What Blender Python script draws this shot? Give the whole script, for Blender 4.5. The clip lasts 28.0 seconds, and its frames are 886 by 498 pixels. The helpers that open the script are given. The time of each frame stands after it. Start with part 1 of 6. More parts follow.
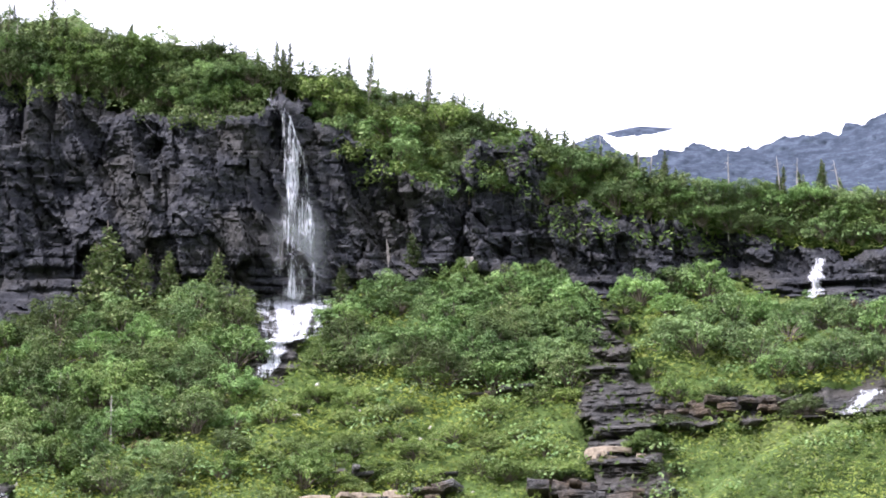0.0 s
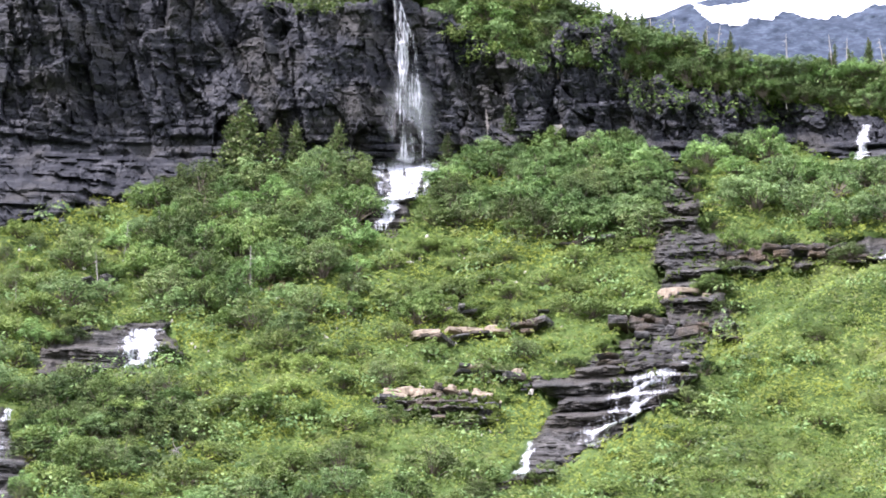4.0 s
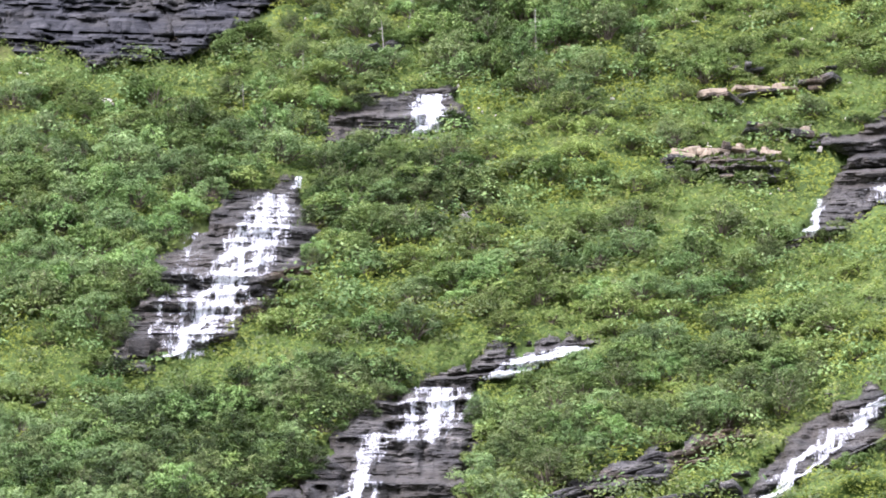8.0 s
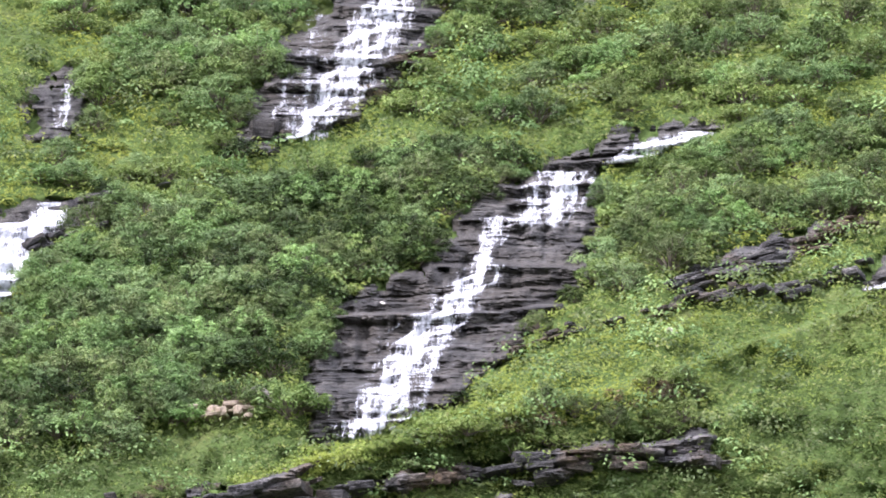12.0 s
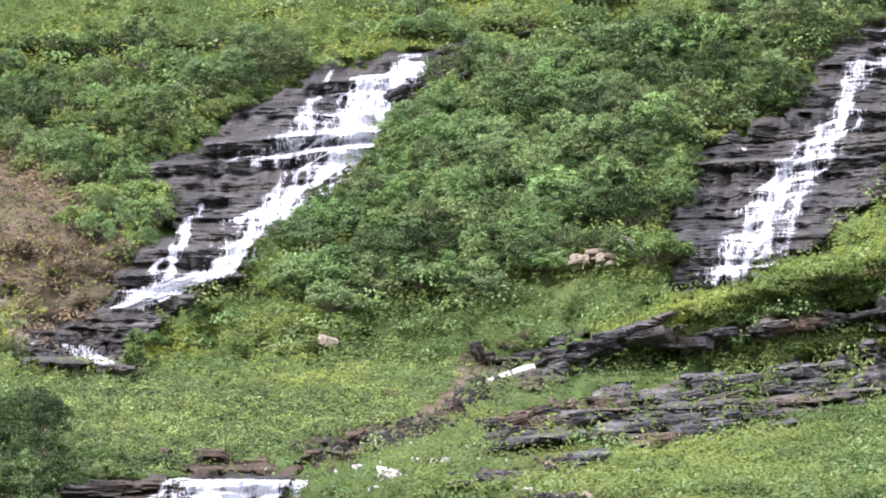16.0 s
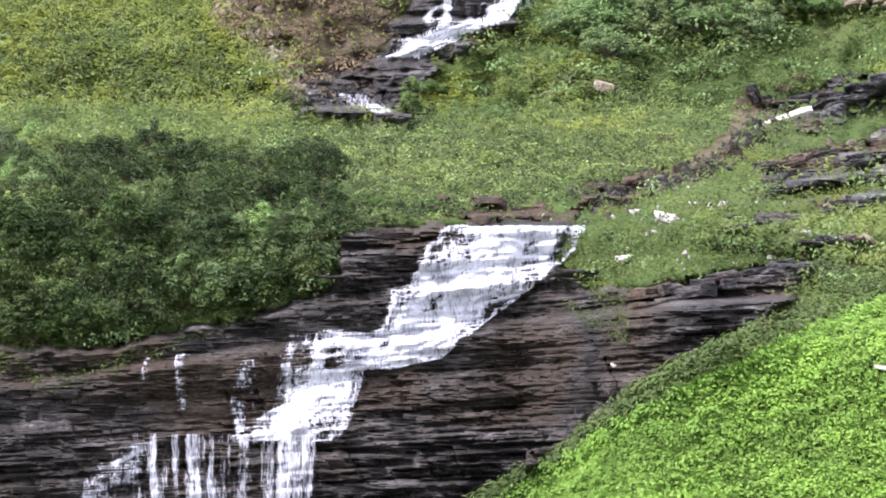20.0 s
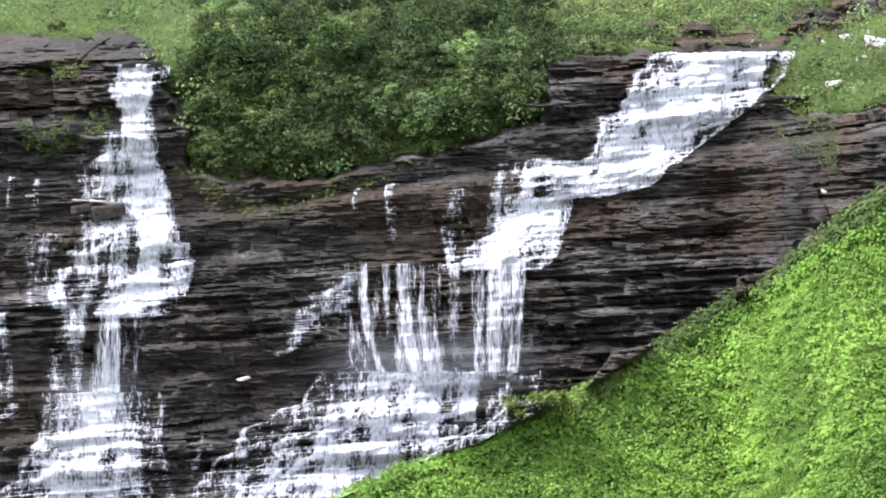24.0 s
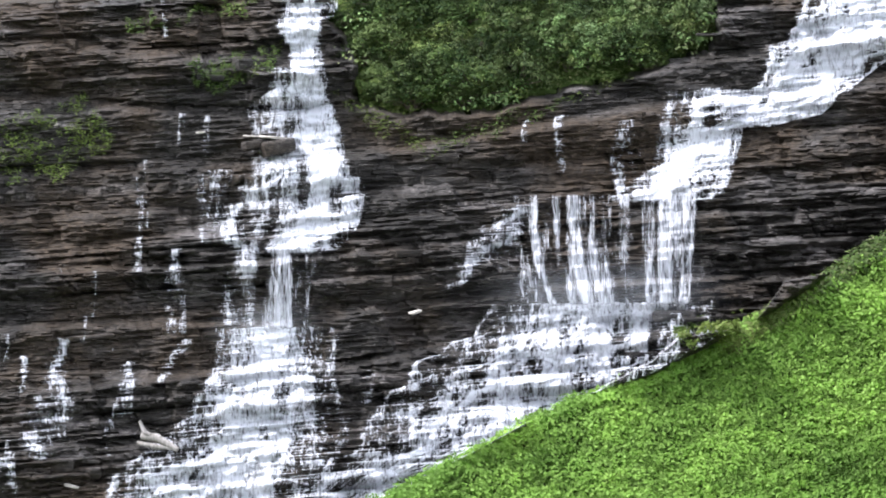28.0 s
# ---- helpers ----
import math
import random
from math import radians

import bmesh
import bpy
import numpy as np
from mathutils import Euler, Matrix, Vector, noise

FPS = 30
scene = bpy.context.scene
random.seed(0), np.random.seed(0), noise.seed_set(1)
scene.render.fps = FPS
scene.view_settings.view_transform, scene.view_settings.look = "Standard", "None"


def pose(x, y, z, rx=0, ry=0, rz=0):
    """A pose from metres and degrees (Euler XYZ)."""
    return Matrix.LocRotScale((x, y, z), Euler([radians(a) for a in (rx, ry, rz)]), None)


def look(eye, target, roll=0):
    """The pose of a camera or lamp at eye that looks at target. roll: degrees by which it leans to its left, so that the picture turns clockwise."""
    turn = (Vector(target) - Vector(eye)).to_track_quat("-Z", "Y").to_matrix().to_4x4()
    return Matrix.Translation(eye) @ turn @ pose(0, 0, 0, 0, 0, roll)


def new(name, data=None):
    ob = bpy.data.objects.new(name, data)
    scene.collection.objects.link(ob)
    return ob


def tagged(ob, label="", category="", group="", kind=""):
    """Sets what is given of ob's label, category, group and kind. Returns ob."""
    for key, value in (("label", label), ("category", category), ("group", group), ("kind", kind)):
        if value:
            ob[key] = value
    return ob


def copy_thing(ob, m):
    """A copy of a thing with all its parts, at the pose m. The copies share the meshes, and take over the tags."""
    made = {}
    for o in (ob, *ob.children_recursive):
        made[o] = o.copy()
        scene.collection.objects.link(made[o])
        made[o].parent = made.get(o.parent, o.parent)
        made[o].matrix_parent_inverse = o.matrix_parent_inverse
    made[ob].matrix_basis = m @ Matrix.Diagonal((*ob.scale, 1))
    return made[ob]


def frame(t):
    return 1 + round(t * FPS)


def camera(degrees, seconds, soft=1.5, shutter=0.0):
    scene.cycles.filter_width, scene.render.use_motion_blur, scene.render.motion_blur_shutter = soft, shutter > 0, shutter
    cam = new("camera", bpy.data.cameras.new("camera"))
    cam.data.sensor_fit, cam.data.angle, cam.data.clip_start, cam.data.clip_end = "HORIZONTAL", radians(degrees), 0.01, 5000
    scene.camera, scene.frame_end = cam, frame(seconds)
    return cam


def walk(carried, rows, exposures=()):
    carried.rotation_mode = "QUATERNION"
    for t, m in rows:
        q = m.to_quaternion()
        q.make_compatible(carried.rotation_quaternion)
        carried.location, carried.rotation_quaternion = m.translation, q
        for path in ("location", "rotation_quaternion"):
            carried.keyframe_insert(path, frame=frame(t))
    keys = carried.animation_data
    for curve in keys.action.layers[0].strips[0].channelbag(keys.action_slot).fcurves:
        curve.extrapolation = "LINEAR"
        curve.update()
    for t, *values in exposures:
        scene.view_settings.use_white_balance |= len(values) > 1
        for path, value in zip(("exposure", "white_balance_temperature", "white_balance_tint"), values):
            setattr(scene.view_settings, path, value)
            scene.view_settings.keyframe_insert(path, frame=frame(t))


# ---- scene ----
# The eye stands on the road bank at the origin; places are given as (bearing, elevation) in degrees from it,
# and the ground's distance along each bearing comes from reach().
LENS = 14.889
cam = camera(LENS, 28.0, soft=1.8)
# seconds, eye, turn to the left, tilt up, lean
CAM = [
    (0.00, 4.04, 19.46, 6.71, -11.736, 18.663, -0.461),
    (0.50, 4.01, 19.43, 6.74, -11.663, 18.764, -0.387),
    (1.00, 3.99, 19.47, 6.79, -11.583, 18.869, -0.437),
    (1.40, 3.98, 19.46, 6.81, -11.544, 18.913, -0.403),
    (1.50, 3.78, 18.54, 6.49, -11.534, 18.923, -0.395),
    (1.75, 2.29, 11.32, 3.94, -11.430, 18.856, -0.392),
    (2.00, 0.84, 4.18, 1.45, -11.327, 18.789, -0.390),
    (2.20, 0.19, 0.93, 0.32, -11.266, 18.571, -0.362),
    (2.50, 0.00, 0.00, 0.00, -11.176, 18.245, -0.320),
    (4.50, 0.00, 0.00, 0.00, -9.577, 15.781, -0.410),
    (5.00, 0.00, 0.00, 0.00, -9.061, 15.093, -0.692),
    (5.50, 0.00, 0.00, 0.00, -8.480, 14.507, -0.785),
    (6.00, 0.00, 0.00, 0.00, -7.724, 13.954, -0.857),
    (6.50, 0.00, 0.00, 0.00, -6.967, 13.469, -0.693),
    (7.00, 0.00, 0.00, 0.00, -6.222, 13.068, -0.500),
    (7.50, 0.00, 0.00, 0.00, -5.597, 12.738, -0.298),
    (8.00, 0.00, 0.00, 0.00, -5.060, 12.463, -0.180),
    (8.50, 0.00, 0.00, 0.00, -4.635, 12.145, 0.036),
    (9.00, 0.00, 0.00, 0.00, -4.321, 11.846, 0.229),
    (9.50, 0.00, 0.00, 0.00, -4.067, 11.512, 0.342),
    (10.00, 0.00, 0.00, 0.00, -3.840, 11.126, 0.483),
    (10.50, 0.00, 0.00, 0.00, -3.624, 10.637, 0.615),
    (11.00, 0.00, 0.00, 0.00, -3.410, 10.106, 0.683),
    (11.50, 0.00, 0.00, 0.00, -3.168, 9.522, 0.719),
    (13.50, 0.00, 0.00, 0.00, -1.226, 6.929, 0.675),
    (14.00, 0.00, 0.00, 0.00, 0.000, 6.825, 0.814),
    (14.50, 0.00, 0.00, 0.00, 0.839, 6.794, 0.882),
    (15.00, 0.00, 0.00, 0.00, 1.601, 6.601, 0.896),
    (15.50, 0.00, 0.00, 0.00, 2.368, 6.407, 0.834),
    (16.00, 0.00, 0.00, 0.00, 3.160, 6.150, 0.746),
    (16.50, 0.00, 0.00, 0.00, 3.969, 5.898, 0.639),
    (17.00, 0.00, 0.00, 0.00, 4.770, 5.631, 0.675),
    (17.50, 0.00, 0.00, 0.00, 5.522, 5.217, 0.614),
    (18.00, 0.00, 0.00, 0.00, 6.213, 4.488, 0.608),
    (18.50, 0.00, 0.00, 0.00, 6.700, 3.519, 0.656),
    (19.00, 0.00, 0.00, 0.00, 7.020, 2.814, 0.574),
    (19.50, 0.00, 0.00, 0.00, 7.376, 2.307, 0.383),
    (20.00, 0.00, 0.00, 0.00, 7.794, 1.815, 0.237),
    (20.50, 0.00, 0.00, 0.00, 8.229, 1.443, 0.164),
    (22.50, 0.00, 0.00, 0.00, 9.898, 0.198, 0.030),
    (23.00, 0.00, 0.00, 0.00, 10.291, -0.228, -0.081),
    (23.50, 0.00, 0.00, 0.00, 10.768, -0.669, -0.144),
    (24.00, 0.00, 0.00, 0.00, 11.326, -1.081, -0.255),
    (24.50, 0.00, 0.00, 0.00, 11.746, -1.321, -0.351),
    (25.00, 0.00, 0.00, 0.00, 12.075, -1.499, -0.435),
    (25.50, 0.00, 0.00, 0.00, 12.450, -1.632, -0.530),
    (26.00, 0.00, 0.00, 0.00, 12.848, -1.768, -0.681),
    (26.50, 0.00, 0.00, 0.00, 13.172, -1.852, -0.734),
    (27.00, 0.00, 0.00, 0.00, 13.575, -1.984, -0.875),
    (27.50, 0.00, 0.00, 0.00, 13.887, -2.071, -0.977),
    (28.00, 0.00, 0.00, 0.00, 14.215, -2.195, -1.039),
]
walk(cam, [(t, pose(x, y, z) @ pose(0, 0, 0, 0, 0, yaw) @ pose(0, 0, 0, 90 + tilt) @ pose(0, 0, 0, 0, 0, lean))
           for t, x, y, z, yaw, tilt, lean in CAM], exposures=[(0, 1.20, 5950, 25), (2.2, 1.07, 5950, 25), (4.6, 1.57, 5950, 26), (6.5, 1.43, 5950, 26), (9, 1.30, 5950, 27), (14, 1.26, 5950, 27), (20, 1.06, 5950, 27), (23, 1.05, 5950, 22), (28, 1.04, 5950, 17)])

# ---- light ----
SUN_DIR = Vector((-0.66, -0.16, 0.74)).normalized()
world = bpy.data.worlds.new("sky")
scene.world = world
world.use_nodes = True
wn, wl = world.node_tree.nodes, world.node_tree.links
sky = wn.new("ShaderNodeTexSky")
sky.sky_type, sky.sun_disc = "NISHITA", False
sky.sun_elevation = math.asin(SUN_DIR.z)
sky.sun_rotation = math.atan2(SUN_DIR.x, SUN_DIR.y)
wco, wmap, wno = wn.new("ShaderNodeTexCoord"), wn.new("ShaderNodeMapping"), wn.new("ShaderNodeTexNoise")
wmap.inputs["Scale"].default_value = (1, 1, 2.6)
wno.inputs["Scale"].default_value, wno.inputs["Detail"].default_value = 4.0, 6.0
wramp = wn.new("ShaderNodeMapRange")
wramp.inputs["From Min"].default_value, wramp.inputs["From Max"].default_value = 0.30, 0.42
wmix = wn.new("ShaderNodeMix")
wmix.data_type = "RGBA"
wmix.inputs["B"].default_value = (10.5, 10.8, 11.2, 1)
wl.new(wco.outputs["Generated"], wmap.inputs[0])
wl.new(wmap.outputs[0], wno.inputs["Vector"])
wl.new(wno.outputs[0], wramp.inputs[0])
wl.new(wramp.outputs[0], wmix.inputs["Factor"])
wl.new(sky.outputs[0], wmix.inputs["A"])
wl.new(wmix.outputs["Result"], wn["Background"].inputs[0])
wn["Background"].inputs[1].default_value = 0.105
sun = new("sun", bpy.data.lights.new("sun", "SUN"))
sun.data.energy, sun.data.angle, sun.data.color = 3.7, radians(4), (1.0, 0.96, 0.9)
sun.matrix_world = look(SUN_DIR * 100, (0, 0, 0))


# ---- noise ----
def hsh(ix, iy, s=0):
    n = (ix.astype(np.int64) * 374761393 + iy.astype(np.int64) * 668265263 + s * 974711 + 1013904223) & 0x7FFFFFFF
    n = ((n ^ (n >> 13)) * 1274126177) & 0x7FFFFFFF
    n = ((n ^ (n >> 15)) * 739188517) & 0x7FFFFFFF
    return (n ^ (n >> 16)) / 0x7FFFFFFF


def vnoise(x, y, s=0):
    ix, iy = np.floor(x), np.floor(y)
    fx, fy = x - ix, y - iy
    fx, fy = fx * fx * (3 - 2 * fx), fy * fy * (3 - 2 * fy)
    return ((hsh(ix, iy, s) * (1 - fx) + hsh(ix + 1, iy, s) * fx) * (1 - fy)
            + (hsh(ix, iy + 1, s) * (1 - fx) + hsh(ix + 1, iy + 1, s) * fx) * fy)


def fbm(x, y, octaves=4, s=0):
    v, amp, tot = 0.0, 1.0, 0.0
    for o in range(octaves):
        v = v + amp * vnoise(x * 2 ** o + 17.3 * o, y * 2 ** o - 9.1 * o, s + o)
        tot += amp
        amp *= 0.5
    return v / tot


def smooth(x, lo, hi):
    t = np.clip((x - lo) / (hi - lo), 0, 1)
    return t * t * (3 - 2 * t)


def inside(poly, a, e, soft=0.0, s=0):
    """1 inside the outline, 0 outside; soft: how far (degrees) noise wanders its border."""
    a, e = np.asarray(a, float), np.asarray(e, float)
    hit = np.zeros(a.shape, bool)
    q = np.array(poly)
    (a0, e0), (a1, e1) = q.min(0) - soft * 1.05, q.max(0) + soft * 1.05
    near = (a >= a0) & (a <= a1) & (e >= e0) & (e <= e1)
    if not near.any():
        return hit
    a, e = a[near], e[near]
    if soft:
        a = a + soft * 2 * (fbm(a * 3, e * 3, 4, s + 5) - 0.5)
        e = e + soft * 2 * (fbm(a * 3 + 40, e * 3, 4, s + 9) - 0.5)
    part_hit = np.zeros(a.shape, bool)
    for (x0, y0), (x1, y1) in zip(poly, poly[1:] + poly[:1]):
        if y0 != y1:
            part_hit ^= ((y0 > e) != (y1 > e)) & (a < (x1 - x0) * (e - y0) / (y1 - y0) + x0)
    hit[near] = part_hit
    return hit


# the stretch of mountainside that the path looks at
VISIBLE = [(-17, 6.0), (-15.5, 6.4), (-14.9, 7.4), (-14.0, 9.4), (-13, 10.3), (-9.4, 11.2), (-5.4, 12.6), (-4, 15.4), (-1.6, 17.4), (1.2, 19.5), (3.6, 23.5), (20, 23.5), (20, 14.2), (17, 10.6),
           (14.1, 8.6), (11.7, 6.6), (10.3, 3.8), (6.2, 2.2), (3.1, 1.2), (0.5, -2.6), (-6, -7), (-22.4, -7), (-22.4, 3)]


def strew(region, count, r):
    """Random places in that part of a region that can be seen."""
    q = np.array(region)
    lo, hi = np.maximum(q.min(0), (-22.4, -7)), np.minimum(q.max(0), (20, 23.5))
    got = np.zeros((0, 2))
    while len(got) < count:
        c = r.uniform(lo, hi, (count, 2))
        got = np.concatenate([got, c[inside(region, c[:, 0], c[:, 1]) & inside(VISIBLE, c[:, 0], c[:, 1])]])
    return got[:count, 0], got[:count, 1]


# ---- the lie of the land ----
SKYLINE = [(-30, 20), (-6, 23.2), (2, 23.0), (4.73, 21.88), (5.89, 22.08), (6.57, 21.64), (7.41, 21.70), (8.31, 21.51), (8.94, 21.30), (10.11, 21.19), (11.00, 20.81), (11.90, 20.80),
           (12.79, 20.46), (13.67, 20.15), (14.56, 19.88), (15.43, 19.43), (16.49, 19.29), (17.63, 19.18), (18.66, 19.22), (30, 18)]
SPURS = [  # crests that hide the ground behind them: (bearing, elevation) along the crest, how far they stand out (m), how deep they reach (degrees)
    ([(-22, -9.5), (-15.19, -6.38), (-12.10, -4.84), (-10.72, -4.40), (-9.19, -3.61), (-8.23, -3.08), (-7.66, -2.65), (-6.70, -2.18), (-5.50, -1.42), (-4.60, -0.70), (-3.65, -0.10), (-2.40, 0.48), (-1.17, 1.00), (-0.35, 1.25), (4, 1.4), (12, 2.5)], 9.0, 60.0),
    ([(-5.52, 1.82), (-5.15, 2.44), (-3.63, 3.18), (-2.59, 3.71), (-1.34, 4.43), (0.85, 5.21), (2.56, 5.63), (4.95, 6.26), (7.49, 6.98), (12, 8.6)], 5.0, 1.6),
    ([(10.69, 12.27), (11.92, 12.65), (13.10, 13.26), (14.51, 14.29), (15.61, 15.01), (16.79, 15.73), (24, 18)], 5.0, 4.0),
    ([(9.72, 7.65), (10.94, 8.49), (16, 10.5)], 4.0, 2.0),
]


def reach(a, e):
    """Distance from the eye to the smooth ground along a bearing and elevation."""
    d = np.interp(e, [-12, -9, -6.5, -3, 0, 2.1, 2.5, 4.2, 6, 9, 12, 15, 18, 21.5, 24], [52, 60, 62, 64.5, 67, 69, 72, 92, 97, 112, 129, 148, 168, 174, 205])
    d = d + 2.2 * (fbm(a * 0.55, e * 0.8, 3, 3) - 0.5) * smooth(e, 2, 5)
    lump = 1 - (2 * vnoise(a * 2.3 + 0.4 * vnoise(a * 5, e * 5, 12), e * 3.4, 11) - 1) ** 2
    small = 1 - (2 * vnoise(a * 5.1, e * 7.5, 13) - 1) ** 2
    d = d - smooth(e, 2.3, 4) * (1 - smooth(e, 17.5, 18.5)) * (0.9 * lump + 0.4 * small) * (1 - 0.8 * smooth(-a, 10.4, 12) * smooth(e, 3.4, 4.2))
    d = d - 5.0 * smooth(a, -6.6, -4.2) * smooth(2.7 - e, 0, 2.6)
    for crest, out, deep in SPURS:
        ca, ce = np.array(crest).T
        top = np.interp(a, ca, ce)
        on = smooth(a, ca[0] - 0.1, ca[0] + 2.5) * (e < top)
        d = d - on * out * np.exp(-np.maximum(top - e, 0) / deep)
    return d


def spot(a, e, d):
    a, e = np.radians(a), np.radians(e)
    return np.stack([np.sin(a) * np.cos(e) * d, np.cos(a) * np.cos(e) * d, np.sin(e) * d], -1)


def place(a, e, nearer=0.0):
    a, e = np.array([float(a)]), np.array([float(e)])
    return Vector(spot(a, e, reach(a, e) - nearer)[0])


# ---- rock ----
# outline, bed thickness, block length, dip, relief
ROCKS = dict(
    cliff=([(-8, 16.5), (-8, 20.4), (-2, 20.8), (3, 21.0), (4.76, 21.09), (5.92, 20.92), (6.99, 20.73), (8.06, 20.54), (8.90, 20.80), (9.21, 21.18), (9.75, 20.60), (10.47, 20.35), (11.00, 19.85), (11.62, 19.55), (12.43, 20.25),
            (13.05, 20.25), (13.66, 19.32), (14.36, 19.13), (15.42, 18.98), (16.47, 18.74), (17.60, 18.49), (18.62, 18.41), (21, 19.0), (21, 17.8), (18.59, 17.70), (17.13, 17.80), (16.09, 18.17),
            (15.22, 18.19), (14.33, 17.76), (13.19, 18.19), (12.32, 18.33), (10.99, 18.17), (10.11, 18.01), (8.79, 17.96), (7.30, 17.94), (6.43, 17.80), (5.39, 17.53), (2.70, 16.80), (1.62, 16.33), (0.74, 15.80), (-0.72, 15.58)], 0.62, -1, -0.02, 1.0),
    chute=([(13.98, 17.65), (14.39, 17.73), (14.81, 16.77), (14.90, 16.48), (15.78, 16.25), (17.52, 16.50), (17.46, 16.17), (14.99, 15.99), (14.68, 15.82), (14.92, 15.53), (15.11, 15.05), (14.56, 14.78), (14.21, 14.50), (14.25, 14.01),
            (13.12, 14.03), (13.04, 14.81), (13.39, 15.18), (14.03, 15.36), (13.89, 15.84), (13.76, 16.32), (14.02, 17.07)], 0.42, 1.0, 0.06, 0.85),
    steps=([(11.27, 14.04), (12.95, 14.55), (14.52, 14.55), (14.54, 14.02), (12.41, 12.90), (11.13, 12.36), (10.64, 12.22), (11.74, 13.15), (12.00, 13.76)], 0.5, 1.0, 0.05, 0.5),
    fall_b=([(3.12, 14.71), (4.59, 15.11), (5.27, 15.16), (5.42, 14.74), (4.59, 14.40), (2.94, 14.33)], 0.4, 0.8, 0.0, 0.4),
    cascade_c=([(2.53, 13.66), (2.89, 12.85), (2.76, 12.09), (2.30, 11.61), (1.24, 10.94), (0.09, 10.50), (-0.63, 10.53), (-0.12, 11.68), (0.63, 12.74), (1.60, 13.41)], 0.40, 0.9, 0.0, 0.5),
    cascade_d=([(6.08, 10.80), (7.92, 10.94), (7.24, 10.57), (5.65, 10.13), (5.68, 8.90), (5.51, 8.32), (4.84, 7.75), (4.08, 6.98), (2.66, 6.01), (1.04, 5.42), (0.75, 5.41), (0.64, 6.56), (1.10, 7.90), (2.54, 8.39), (2.82, 9.06), (3.78, 9.82)], 0.36, 1.0, 0.10, 0.5),
    fall_right=([(12.59, 9.98), (11.65, 9.72), (10.28, 8.62), (9.89, 8.23), (10.17, 8.05), (12.55, 8.95)], 0.4, 0.9, 0.15, 0.4),
    cascade_e=([(-5.43, 9.11), (-4.66, 9.36), (-2.83, 9.56), (-2.73, 9.13), (-4.02, 8.51), (-4.40, 7.79), (-5.30, 6.78), (-6.16, 6.48), (-6.82, 5.52), (-7.77, 5.03), (-8.33, 4.35), (-8.42, 4.06), (-10.31, 4.03), (-10.42, 4.69), (-8.82, 5.10), (-8.26, 5.97), (-7.70, 6.84), (-8.47, 7.25), (-6.96, 8.23)], 0.40, 1.0, 0.02, 0.5),
    thin_fall=([(-4.19, 11.36), (-3.29, 11.86), (-3.13, 11.30), (-3.29, 10.44), (-4.15, 10.32)], 0.4, 0.8, 0.0, 0.4),
    side_gully=([(-11.68, 9.68), (-11.01, 9.70), (-10.60, 8.48), (-11.25, 7.90), (-11.82, 7.88)], 0.4, 0.8, 0.0, 0.4),
    apron=([(8.77, 18.17), (10.16, 18.13), (10.11, 17.84), (9.63, 17.34), (9.28, 16.83), (8.63, 16.73), (8.70, 17.17), (8.90, 17.42)], 0.4, 1, 0.0, 0.4),
    right_step=([(17.34, 16.42), (17.95, 16.56), (18.54, 16.62), (18.52, 16.21), (17.58, 16.05)], 0.35, 1, 0.1, 0.4),
    out_a=([(-1.81, 3.97), (-1.34, 4.53), (0.85, 5.18), (0.83, 4.80), (-0.20, 4.43), (-1.52, 3.88)], 0.26, 1, 0.12, 0.85),
    out_b=([(-2.22, 2.78), (-1.80, 3.38), (-0.75, 3.49), (0.10, 3.93), (2.10, 4.17), (3.91, 4.52), (5.85, 4.27), (5.88, 3.75), (3.91, 3.69), (3.06, 3.40), (1.16, 2.90), (0.11, 2.82), (-0.75, 3.00)], 0.26, 1, 0.12, 0.95),
    out_c=([(0.66, 4.44), (1.62, 4.87), (4.28, 5.28), (5.90, 5.63), (7.49, 5.79), (7.48, 5.23), (5.90, 5.10), (4.48, 4.96), (2.57, 4.79), (1.14, 4.45)], 0.26, 1, 0.12, 0.85),
    out_d=([(6.71, 8.19), (7.43, 8.64), (10.11, 9.44), (10.23, 9.25), (8.68, 8.57), (7.24, 8.00)], 0.3, 1, 0.2, 0.6),
    out_e=([(8.96, 13.94), (9.70, 14.16), (11.05, 13.93), (11.01, 13.50), (9.20, 13.62)], 0.35, 1, 0.0, 0.6),
    out_f=([(-2.46, 3.05), (-0.35, 3.85), (-0.35, 3.12), (-1.93, 2.84)], 0.28, 1, 0.12, 0.5),
    out_g=([(-2.98, 2.22), (-1.75, 2.43), (-0.35, 2.79), (-0.35, 2.48), (-2.60, 2.03)], 0.28, 1, 0.12, 0.5),
    bank=([(-7.74, 2.47), (-7.26, 2.61), (-5.73, 2.48), (-5.26, 2.88), (-3.83, 3.31), (-3.83, 3.17), (-5.16, 2.69), (-5.54, 2.26), (-7.36, 2.25)], 0.3, 1, 0.0, 0.35),
    wall=([(-26, -11), (-26, 4), (-17.73, 2.44), (-16.51, 2.54), (-15.85, 1.69), (-15.57, 0.17), (-13.67, 0.07), (-11.19, 0.64), (-9.75, 1.12), (-9.47, 2.17), (-5.69, 2.23), (-5.88, 1.83), (-5.64, 1.45), (-5.16, 1.21), (-4.40, 1.15), (-2.88, 1.44), (-1.46, 1.63), (-1.56, 1.46), (-2.30, 0.75), (-2.90, 0.05), (-2.90, -3), (-2, -11)], 0.42, 1.3, 0.06, 0.75),
)


def crest_of(i, a):
    return np.interp(a, *np.array(SPURS[i][0]).T)


